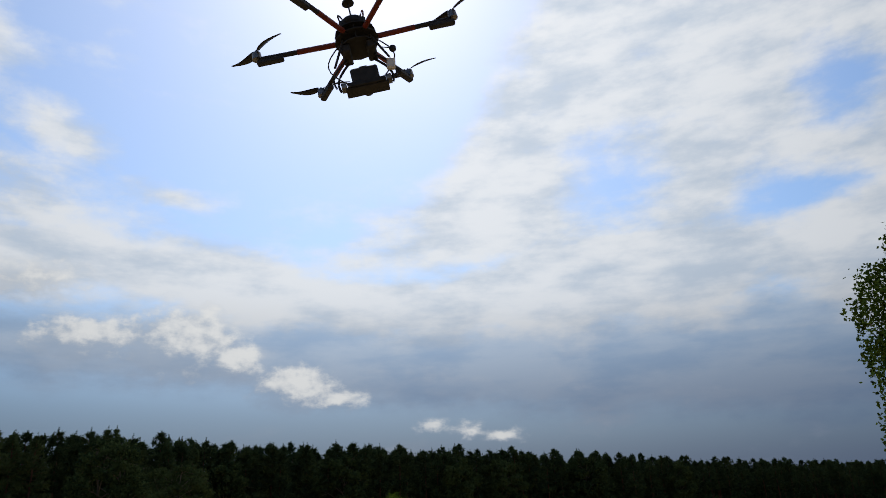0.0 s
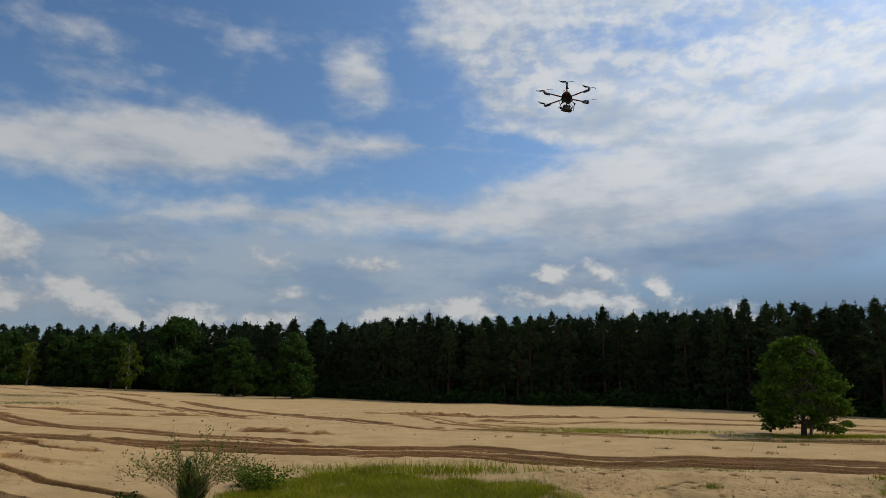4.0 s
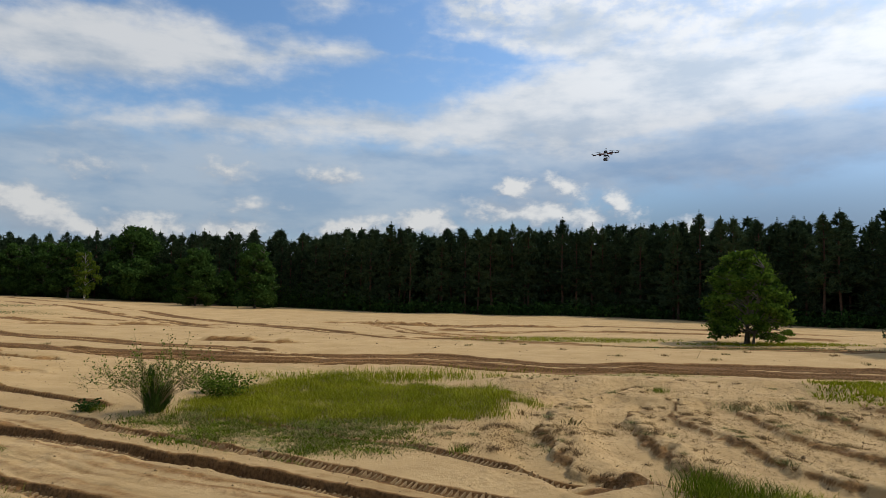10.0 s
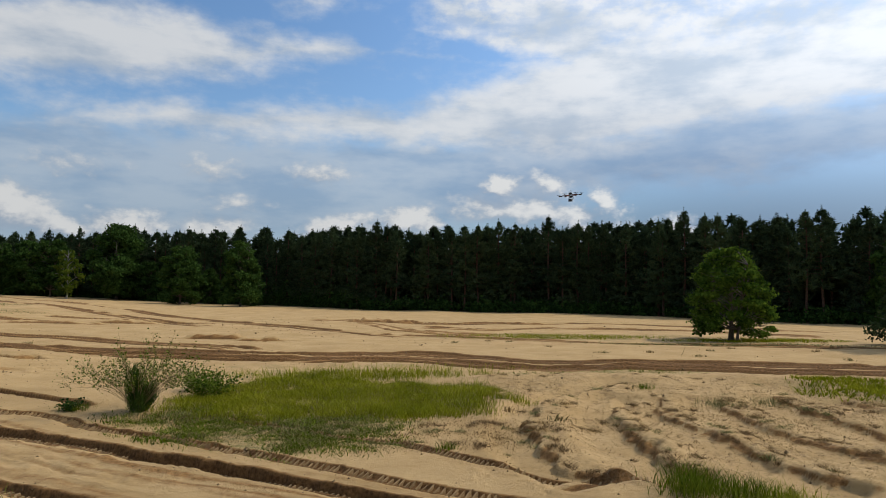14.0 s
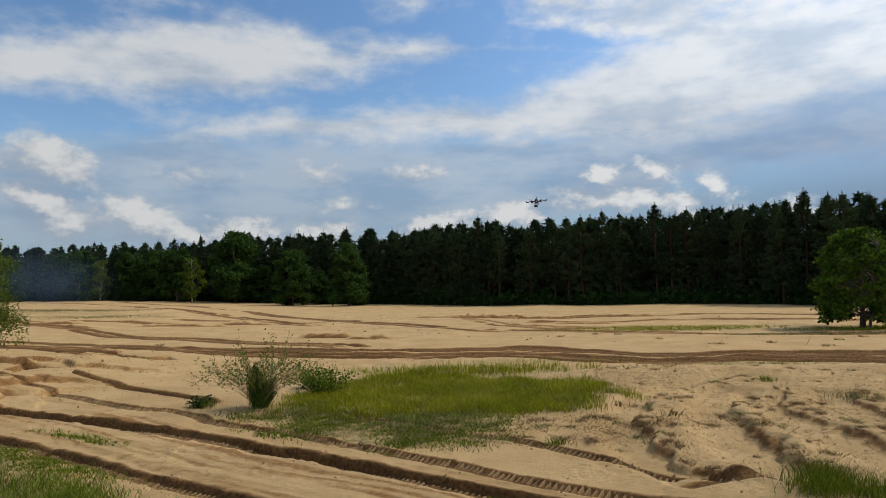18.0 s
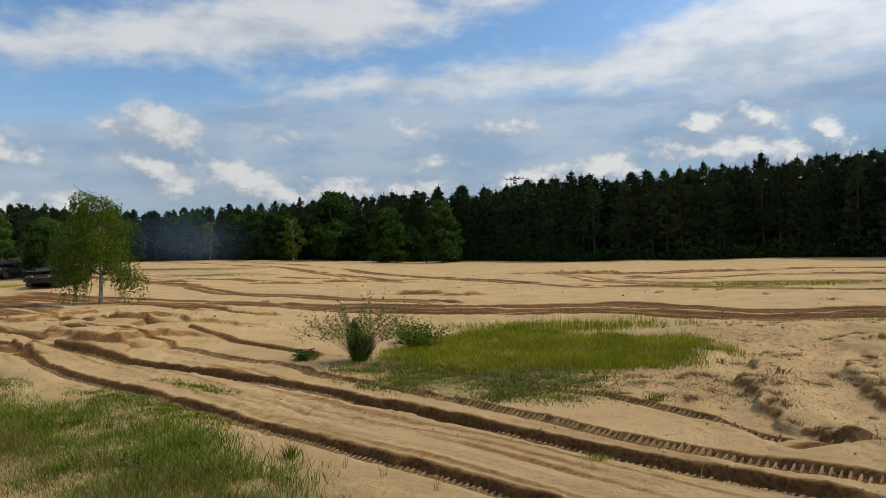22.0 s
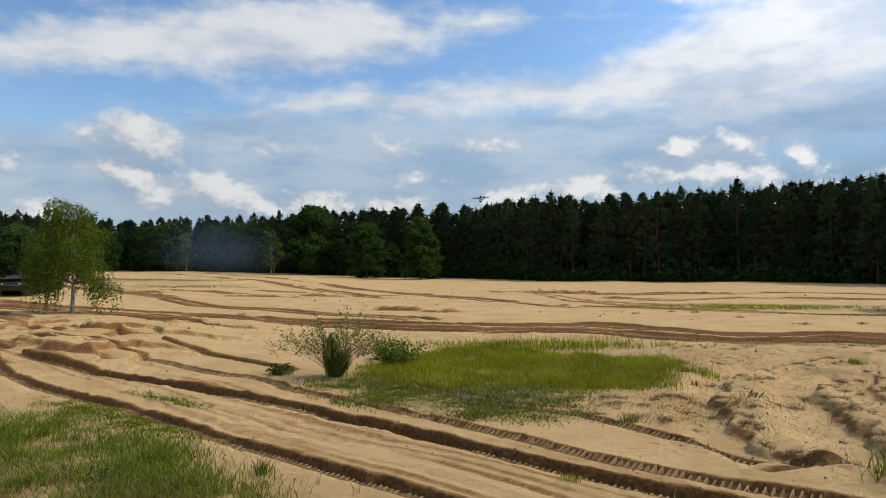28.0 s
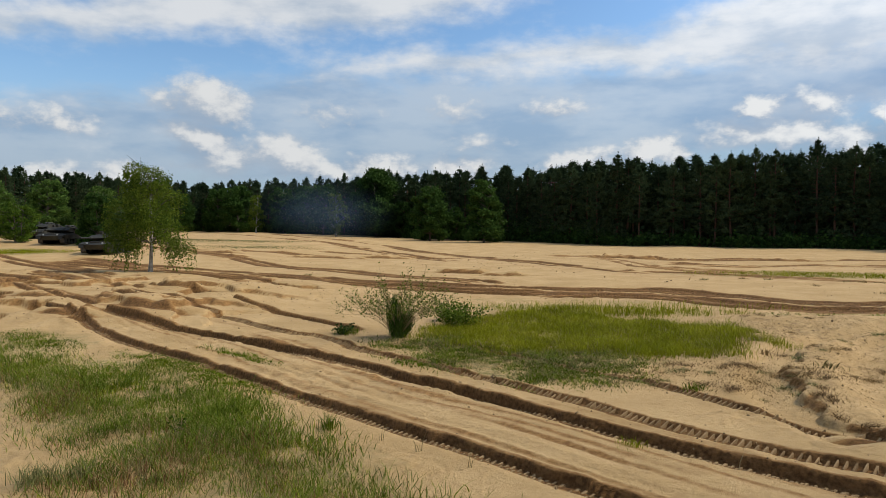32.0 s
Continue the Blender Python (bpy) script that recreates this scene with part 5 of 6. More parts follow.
tussock("grey-green weed on a hummock", 17.0, 25.6, 240, 0.9, 0.30, grass_grey, 9)
tussock("green weed on a hummock", 13.2, 29.0, 150, 0.5, 0.30, grass_lush, 10)
for k, (x, y) in enumerate(((-6.6, 14.6), (-7.3, 15.0), (-3.2, 12.9), (-4.1, 13.3), (-2.1, 12.2), (-7.9, 15.4))):
    tussock("thin dry stalks standing in bare sand", x, y, 5, 0.06, 0.34, grass_dry, 40 + k, 0.012)
for k, (x, y) in enumerate(((9.2, 57.5), (16, 53), (18.5, 47.5), (22.5, 48.5), (24.6, 45.2), (31, 52), (28.3, 50.2), (36.5, 49), (34.2, 42.5), (12.6, 60), (14.2, 58.6), (-30, 52), (-24, 56), (6.0, 25.0), (7.2, 22.4), (21, 58), (27.5, 56.4), (44, 58))):
    tussock("low dark weed on the open sand", x, y, 36, 0.40, 0.20, grass_brown if k % 2 else grass_dry, 60 + k, 0.04)


dry_heather = material("dry_heather", (0.11, 0.068, 0.032), (0.30, 0.20, 0.10), 0.6, 0.9, 0, island=0.7, translucent=0.3)


def sprigs():
    """Low dry sprigs on the hummocks, thickest along the crumbled lips of the curved ruts."""
    rng = np.random.default_rng(71)
    models = []
    for k in range(5):
        n = 90
        p = rng.normal(size=(n, 2)) * [0.20, 0.13]
        v, f = blades(rng, np.stack([p[:, 0], p[:, 1], np.zeros(n)], 1), 0.17, 0.016, 0.75)
        models.append(mesh_of("dry_sprig", v, f, (dry_heather, grass_grey, dry_heather, grass_brown, dry_heather)[k]))
    spots = []
    for pts, width, depth, cleat, darken in CURVES:
        line = along(pts, 0.3)
        for k in range(34):
            i = int(rng.integers(4, len(line) - 2))
            d = line[i + 1] - line[i]
            d /= np.linalg.norm(d)
            spots.append(line[i] + np.array([d[1], -d[0]]) * (width * 0.60 + rng.uniform(0, 1.0) ** 2))
    for k in range(90):
        spots.append((rng.uniform(4.5, 25), rng.uniform(16, 34)))
    for k in range(30):
        spots.append((rng.uniform(1.5, 6), rng.uniform(19, 23)))
    for x, y in spots:
        ob = new("dry_sprig", models[int(rng.integers(0, 5))])
        s = rng.uniform(0.35, 1.0) ** 1.3
        ob.matrix_basis = pose(x, y, on_ground(x, y) - 0.015, 0, 0, rng.uniform(0, 360)) @ Matrix.Diagonal((s, s, s * 0.9, 1))
        tagged(ob, "low dry brown sprig on the sandy hummocks", "sprig", "dry sprigs on the hummocks")


sprigs()


# low green broadleaf weeds beside the twiggy shrub
def weed(label, x, y, w, h, n, size, mat, seed):
    rng = np.random.default_rng(seed)
    stems, pts = [], []
    for s in range(14):
        a, r = rng.uniform(0, 2 * np.pi), rng.uniform(0.1, 0.5) * w
        e = np.array([math.cos(a) * r, math.sin(a) * r, h * rng.uniform(0.5, 1.0)])
        t = np.linspace(0, 1, 5)[:, None]
        stems.append(tube(np.array([[0, 0, -0.03]]) + e * t + np.array([0, 0, 0.1 * h]) * np.sin(t * np.pi), np.linspace(0.012, 0.003, 5), 4))
        pts.append(e * rng.uniform(0.35, 1.05, (n // 14, 1)) + rng.normal(0, 0.08 * w, (n // 14, 3)))
    pts = np.concatenate(pts)
    pts[:, 2] = np.abs(pts[:, 2])
    root = thing("weed_bush", label, "weed", pose(x, y, on_ground(x, y)))
    tagged(hang("stem_cluster", mesh_of("stem_cluster", *joined(stems), dead_twig, True), root), kind="stuff")
    hang("foliage", mesh_of("foliage", *leaf_quads(rng, pts, size, 0.4), mat), root)
    return root


weed("leafy light green weed beside the grass patch", -5.4, 29.0, 2.2, 1.05, 1700, 0.075, birch_leaves, 3)
weed("leafy light green weed beside the grass patch", -6.4, 30.6, 1.6, 0.8, 900, 0.075, birch_leaves, 4)
weed("low green weed in front of the shrub", -9.6, 25.9, 0.9, 0.35, 260, 0.08, oak_leaves, 5)
weed("tall yellow-green weed in the bank grass", -8.3, 12.6, 0.5, 0.6, 160, 0.05, birch_leaves, 6)


def shrub():
    """A dark evergreen shrub in the middle of a fan of thin, sparsely leaved twigs."""
    rng = np.random.default_rng(77)
    x, y = -7.2, 25.5
    root = thing("juniper_shrub", "dark juniper in a fan of thin sparse twigs", "shrub", pose(x, y, on_ground(x, y) - 0.03))
    stems, needles = [], []
    for s in range(34):
        a, r = rng.uniform(0, 2 * np.pi), rng.uniform(0.05, 0.62)
        e = np.array([math.cos(a) * r, math.sin(a) * r, rng.uniform(0.6, 1.75) * (1.1 - 0.6 * r)])
        foot = np.array([math.cos(a) * r * 0.35, math.sin(a) * r * 0.35, 0])
        t = np.linspace(0, 1, 6)[:, None]
        stems.append(tube(foot + (e - foot) * t, np.linspace(0.02, 0.004, 6), 5))
        c = foot + (e - foot) * rng.uniform(0.02, 1.0, (190, 1)) + rng.normal(0, 0.06, (190, 3))
        needles.append(blades(rng, c, 0.17, 0.022, 0.45))
    tagged(hang("stem_cluster", mesh_of("stem_cluster", *joined(stems), grey_bark, True), root), kind="stuff")
    hang("foliage", mesh_of("foliage", *joined(needles), juniper_needles), root)
    twigs, leaves = [], []
    for s in range(84):
        a, r = rng.uniform(0, 2 * np.pi), rng.uniform(0.9, 2.5)
        e = np.array([math.cos(a) * r, math.sin(a) * r * 0.7, rng.uniform(1.1, 2.5) * (1.15 - 0.20 * r)])
        t = np.linspace(0, 1, 7)[:, None]
        q = e * t + np.array([0, 0, 0.16 * r]) * np.sin(t * np.pi)
        twigs.append(tube(q, np.linspace(0.009, 0.003, 7), 4))
        for b in range(4):
            k = rng.integers(3, 7)
            w = q[k] + np.stack([np.linspace(0, 1, 4)] * 3, 1) * (e * 0.20 + rng.normal(0, 0.12, 3))
            twigs.append(tube(w, np.linspace(0.007, 0.003, 4), 3))
            leaves.append(w[rng.integers(0, 4, 9)] + rng.normal(0, 0.06, (9, 3)))
    tagged(hang("twig_fan", mesh_of("twig_fan", *joined(twigs), dead_twig, True), root), kind="stuff")
    hang("sparse_foliage", mesh_of("sparse_foliage", *leaf_quads(rng, np.concatenate(leaves), 0.05), birch_leaves), root)


shrub()


def stick(label, x, y, length, tilt, turn, seed):
    rng = np.random.default_rng(seed)
    p = np.stack([np.linspace(0, length, 5), rng.normal(0, 0.02 * length, 5), rng.normal(0, 0.02 * length, 5)], 1)
    ob = new("dead_branch", mesh_of("dead_branch", *tube(p, np.linspace(0.02 * length + 0.004, 0.005, 5), 5), dead_twig, True))
    ob.matrix_basis = pose(x, y, on_ground(x, y) - 0.02, 0, -tilt, turn)
    tagged(ob, label, "branch")


stick("bare dead branch stuck in the far sand", 15.4, 63.0, 1.1, 50, 10, 1)
stick("bare dead branch stuck in the sand", 24.0, 46.5, 0.95, 60, 15, 2)
stick("thin broken twig beside the rut", -0.6, 17.2, 0.35, 50, 20, 3)
stick("thin broken twig beside the rut", 2.8, 13.4, 0.35, 70, 40, 4)
# prints of the track links: thin ribs of sand left standing against the wall of a rut, and small crumbs pressed up along its bed
def track_prints():
    rng = np.random.default_rng(12)
    rib = np.array([[-1, 0, 0], [1, 0, 0], [1.2, 1, 0], [-1.2, 1, 0], [-0.75, 0.06, 0.30], [0.75, 0.06, 0.30], [0.95, 1, 1], [-0.95, 1, 1]], float)
    faces = np.array([[0, 1, 5, 4], [1, 2, 6, 5], [2, 3, 7, 6], [3, 0, 4, 7], [4, 5, 6, 7]])
    pieces = []
    for pts, width, depth, prints, darken in RUTS:
        if not prints:
            continue
        line = along(pts, 0.02)
        t = np.gradient(line, axis=0)
        t /= np.linalg.norm(t, axis=1)[:, None]
        left = np.stack([-t[:, 1], t[:, 0]], 1)
        half = width / 2
        idx = np.arange(8, len(line) - 1, 8)
        idx = idx[(np.hypot(line[idx, 0], line[idx, 1]) < 36)]
        # (distance from the middle, length, height, half thickness)
        strips = [(half - 0.20, 0.22, depth * 0.9, 0.019)] if prints == 1 else [(half - 0.20, 0.12, 0.035, 0.026), (-half * 0.5, 0.08, 0.016, 0.026)]
        for off, length, high, thick in strips:
            p = line[idx] + left[idx] * off
            zp = ground_height(p[:, 0], p[:, 1])[0]
            for k, i in enumerate(idx):
                if rng.random() < 0.06:
                    continue
                w, hh, ll = thick * rng.uniform(0.7, 1.2), high * rng.uniform(0.7, 1.1), length * rng.uniform(0.85, 1.1)
                v = np.empty((8, 3))
                slant = 0.05 * lug_slant * rib[:, 1:2]
                v[:, :2] = p[k] + t[i] * (rib[:, :1] * w + rng.normal(0, 0.008) + slant) + left[i] * rib[:, 1:2] * ll
                v[:, 2] = zp[k] - 0.025 + rib[:, 2] * (hh + 0.025)
                pieces.append((v, faces))
    tagged(new("track_prints", mesh_of("track_prints", *joined(pieces), print_mat)), "rows of pressed sand ribs left by tank tracks", "track prints", kind="stuff")


lug_slant = 0.8
print_mat = material("pressed_sand", (0.17, 0.105, 0.046), (0.38, 0.25, 0.115), 3.0, 0.95, 0.5, 60, island=0.4)
track_prints()


# loose clods along the ruts
def clods():
    rng = np.random.default_rng(9)
    vs = []
    base = np.array([[1, 0, 0], [-1, 0, 0], [0, 1, 0], [0, -1, 0], [0, 0, 1], [0, 0, -1]], float)
    tri = np.array([[0, 2, 4], [2, 1, 4], [1, 3, 4], [3, 0, 4], [2, 0, 5], [1, 2, 5], [3, 1, 5], [0, 3, 5]])
    spots = []
    for pts, width, depth, cleat, darken in RUTS:
        line = along(pts, 0.12)
        for k in range(260):
            p = line[rng.integers(0, len(line))] + rng.normal(0, 0.75 * width, 2)
            spots.append((*p, rng.gamma(2.0, 0.006) + 0.006))
    for k in range(260):
        spots.append((rng.uniform(4, 20), rng.uniform(14, 31), rng.gamma(2.0, 0.010) + 0.010))
    for k in range(400):
        spots.append((rng.uniform(-32, -14), rng.uniform(26, 42), rng.gamma(2.0, 0.009) + 0.01))
    for k in range(110):
        spots.append((rng.normal(-7, 6), rng.normal(78, 12), rng.gamma(2.0, 0.014) + 0.03))
    for k in range(700):
        spots.append((rng.uniform(-26, 24), rng.uniform(15, 40), rng.gamma(2.0, 0.006) + 0.008))
    for k in range(900):
        d, b = rng.uniform(40, 105), rng.uniform(-40, 44)
        spots.append((*at(b, d), rng.gamma(2.0, 0.010) + 0.02))
    s = np.array(spots)
    z = ground_height(s[:, 0], s[:, 1])[0]
    pieces = []
    for (x, y, r), zz in zip(spots, z):
        pieces.append((base * rng.uniform(0.6, 1.3, (6, 3)) * r + [x, y, zz + r * 0.3], tri))
    tagged(new("sand_clods", mesh_of("sand_clods", *joined(pieces), clod_mat)), "loose crumbs of damp sand along the ruts", "clods", kind="stuff")


clod_mat = material("damp_clods", (0.10, 0.06, 0.028), (0.34, 0.23, 0.11), 6.0, 0.95, 0.5, 60, island=0.5)
clods()


# ---- the hexacopter ----
carbon = material("carbon", (0.006, 0.006, 0.007), (0.022, 0.022, 0.025), 30, 0.7, 0.1, 200)
black_plastic = material("black_plastic", (0.008, 0.008, 0.009), (0.030, 0.030, 0.033), 20, 0.65, 0.1, 150)
red_tape = material("red_tape", (0.07, 0.007, 0.004), (0.18, 0.022, 0.008), 14, 0.5, 0.1, 100)
motor_metal = material("motor_metal", (0.05, 0.05, 0.055), (0.22, 0.22, 0.23), 30, 0.35, 0.1, 150, metal=0.8)
white_plastic = material("white_plastic", (0.45, 0.45, 0.46), (0.75, 0.75, 0.75), 20, 0.5, 0.1, 100)
glass_dark = material("lens_glass", (0.004, 0.004, 0.006), (0.02, 0.02, 0.03), 10, 0.08, 0)


def box(bm, sx, sy, sz, m=Matrix(), bevel=0.0):
    r = bmesh.ops.create_cube(bm, size=1, matrix=m @ Matrix.Diagonal((sx, sy, sz, 1)))
    if bevel:
        es = list({e for v in r["verts"] for e in v.link_edges})
        bmesh.ops.bevel(bm, geom=es, offset=bevel, segments=1, affect="EDGES")
    return bm


def rod(bm, p, q, r, r2=None, sides=10):
    p, q = Vector(p), Vector(q)
    d = q - p
    m = Matrix.Translation((p + q) / 2) @ d.to_track_quat("Z", "Y").to_matrix().to_4x4()
    bmesh.ops.create_cone(bm, cap_ends=True, segments=sides, radius1=r, radius2=r if r2 is None else r2, depth=d.length, matrix=m)
    return bm


def bent(points, r, mat, parent, name, label="", sides=6):
    return hang(name, mesh_of(name, *tube(points, [r] * len(points), sides), mat, True), parent, label)


def propeller_mesh():
    """Two twisted, swept blades on a small hub."""
    v, f = [], []
    for sgn in (1, -1):
        k = np.linspace(0, 1, 9)
        chord = 0.014 + 0.042 * np.sin(np.pi * np.clip(k * 0.9 + 0.12, 0, 1)) * (1 - 0.55 * k)
        tw = np.radians(28 - 20 * k)
        rows = []
        for kk, c, a in zip(k, chord, tw):
            r = 0.015 + 0.185 * kk
            sweep = -0.014 * math.sin(kk * 3) + 0.036 * kk * kk
            for e, t in ((-0.5, 0), (0, 0.0035), (0.5, 0), (0, -0.001)):
                rows.append((sgn * r, sgn * (sweep + c * e * math.cos(a)), c * e * math.sin(a) + t + 0.012 * kk * kk))
        n0 = len(v)
        v += rows
        for i in range(8):
            for j in range(4):
                f.append((n0 + i * 4 + j, n0 + i * 4 + (j + 1) % 4, n0 + (i + 1) * 4 + (j + 1) % 4, n0 + (i + 1) * 4 + j))
    return mesh_of("propeller", v, f, black_plastic, True)


def build_drone():
    root = thing("hexacopter_drone", "black six-armed camera drone with red-taped arms in flight", "drone")
    bm = bmesh.new()
    for z, r in ((0.045, 0.125), (-0.005, 0.135), (-0.055, 0.115)):
        bmesh.ops.create_cone(bm, cap_ends=True, segments=12, radius1=r, radius2=r, depth=0.006, matrix=pose(0, 0, z))
    for k in range(6):
        a = radians(60 * k + 30)
        rod(bm, (0.10 * math.cos(a), 0.10 * math.sin(a), -0.055), (0.10 * math.cos(a), 0.10 * math.sin(a), 0.045), 0.006, sides=6)
    part("centre_frame", bm, carbon, root)
    bm = bmesh.new()
    box(bm, 0.16, 0.13, 0.075, pose(0, 0, 0.085), 0.012)
    part("electronics_box", bm, black_plastic, root)
    bm = bmesh.new()
    bmesh.ops.create_uvsphere(bm, u_segments=14, v_segments=7, radius=0.085, matrix=pose(0, 0, 0.11) @ Matrix.Diagonal((1, 1, 0.55, 1)))
    part("canopy", bm, carbon, root, "domed black canopy", True)
    for sx in (-1, 1):
        bm = bmesh.new()
        box(bm, 0.055, 0.15, 0.055, pose(sx * 0.075, 0.0, -0.088), 0.008)
        part("battery", bm, black_plastic, root)
    bm = bmesh.new()
    rod(bm, (0.0, -0.05, 0.10), (0.0, -0.05, 0.235), 0.005)
    bmesh.ops.create_cone(bm, cap_ends=True, segments=16, radius1=0.038, radius2=0.030, depth=0.018, matrix=pose(0, -0.05, 0.242))
    part("satellite_mast", bm, black_plastic, root, "thin mast with a flat receiver disc")
    # red loops of cable on top
    for sx in (-1, 1):
        t = np.linspace(0, np.pi, 9)
        bent(np.stack([sx * (0.045 + 0.055 * np.sin(t) * 0.6), 0.09 * np.cos(t) * 0.6, 0.10 + 0.095 * np.sin(t)], 1), 0.005, red_tape if sx > 0 else carbon, root, "cable_loop")
    pm = propeller_mesh()
    for k in range(6):
        a = 60.0 * k
        bm = bmesh.new()
        rod(bm, (0.10, 0, 0), (0.585, 0, 0.012), 0.0145, sides=10)
        arm = part("arm", bm, carbon, root)
        arm.matrix_basis = pose(0, 0, 0, 0, 0, a)
        bm = bmesh.new()
        rod(bm, (0.13, 0, 0.001), (0.36, 0, 0.007), 0.0165, sides=10)
        part("tape_sleeve", bm, red_tape, arm, "red reflective tape sleeve")
        bm = bmesh.new()
        box(bm, 0.16, 0.040, 0.034, pose(0.525, 0, -0.014), 0.008)
        part("speed_controller", bm, black_plastic, arm)
        bm = bmesh.new()
        bmesh.ops.create_cone(bm, cap_ends=True, segments=16, radius1=0.030, radius2=0.027, depth=0.045, matrix=pose(0.60, 0, 0.035))
        rod(bm, (0.60, 0, 0.05), (0.60, 0, 0.078), 0.006)
        part("motor", bm, motor_metal, arm, "silver-black outrunner motor")
        p = hang("propeller", pm, arm, m=pose(0.60, 0, 0.070, 0, 0, -40 - 60 * k + 17 * (k % 3)))
        props.append((p, 1 if k % 2 else -1, -40 - 60 * k + 17 * (k % 3)))
    # the gimbal: two arched side frames, cross tubes, a camera tray
    for sx in (-1, 1):
        t = np.linspace(0, np.pi, 11)
        for off, r in ((0.0, 0.0075), (0.022, 0.006)):
            bent(np.stack([sx * (0.05 + (0.115 + off) * np.sin(t * 0.62)), np.full(11, 0.05 - off * 2), -0.09 - 0.205 * t / np.pi], 1), r, carbon, root, "gimbal_arch")
        bm = bmesh.new()
        bmesh.ops.create_cone(bm, cap_ends=True, segments=14, radius1=0.030, radius2=0.030, depth=0.032, matrix=pose(sx * 0.135, 0.05, -0.272, 0, 90, 0))
        part("gimbal_motor", bm, motor_metal, root)
        t = np.linspace(0, 1, 9)
        bent(np.stack([sx * (0.11 + 0.09 * np.sin(t * np.pi)), -0.05 + 0.1 * t, -0.05 - 0.20 * t], 1), 0.004, black_plastic, root, "cable")
        # landing skid stub
        bm = bmesh.new()
        rod(bm, (sx * 0.09, -0.08, -0.06), (sx * 0.16, -0.09, -0.22), 0.007)
        part("strut", bm, carbon, root)
    bm = bmesh.new()
    box(bm, 0.255, 0.10, 0.014, pose(0, 0.04, -0.318), 0.003)
    box(bm, 0.23, 0.014, 0.030, pose(0, -0.015, -0.303), 0.003)
    part("camera_tray", bm, carbon, root)
    bm = bmesh.new()
    box(bm, 0.165, 0.085, 0.120, pose(0, 0.03, -0.250), 0.010)
    box(bm, 0.05, 0.05, 0.02, pose(0, 0.03, -0.185), 0.005)
    video = part("video_camera", bm, black_plastic, root, "black video camera body")
    bm = bmesh.new()
    rod(bm, (0, 0.07, -0.264), (0, 0.15, -0.264), 0.036, 0.033, 18)
    part("lens_barrel", bm, black_plastic, video)
    bm = bmesh.new()
    rod(bm, (0, 0.148, -0.264), (0, 0.153, -0.264), 0.028, 0.028, 18)
    part("front_glass", bm, glass_dark, video)
    bm = bmesh.new()
    box(bm, 0.050, 0.035, 0.070, pose(0.165, -0.01, -0.215, 0, 12, 0), 0.006)
    part("video_transmitter", bm, white_plastic, root, "pale grey transmitter box")
    bm = bmesh.new()
    rod(bm, (0.12, -0.02, -0.09), (0.19, -0.04, -0.13), 0.003)
    bmesh.ops.create_uvsphere(bm, u_segments=10, v_segments=6, radius=0.022, matrix=pose(0.195, -0.04, -0.135))
    part("antenna", bm, black_plastic, root)
    return root


props = []
drone = build_drone()


# ---- tanks ----
army_green = material("army_green", (0.006, 0.007, 0.005), (0.050, 0.046, 0.032), 0.9, 0.75, 0.2, 30)
army_dark = material("army_dark", (0.012, 0.012, 0.011), (0.040, 0.040, 0.034), 2.0, 0.8, 0.2, 30)
tarp = material("tarpaulin", (0.05, 0.052, 0.04), (0.13, 0.13, 0.10), 3.0, 0.9, 0.4, 25)
track_steel = material("track_steel", (0.025, 0.022, 0.018), (0.12, 0.10, 0.075), 5.0, 0.7, 0.3, 30, metal=0.3)
lamp_glass = material("lamp_glass", (0.25, 0.25, 0.24), (0.6, 0.6, 0.58), 5.0, 0.2, 0)


def prism(bm, outline, y0, y1):
    """A side outline (x, z) drawn out across the vehicle."""
    a = [bm.verts.new((x, y0, z)) for x, z in outline]
    b = [bm.verts.new((x, y1, z)) for x, z in outline]
    n = len(outline)
    bm.faces.new(a[::-1]), bm.faces.new(b)
    for i in range(n):
        bm.faces.new((a[i], a[(i + 1) % n], b[(i + 1) % n], b[i]))
    bmesh.ops.recalc_face_normals(bm, faces=bm.faces)
    return bm


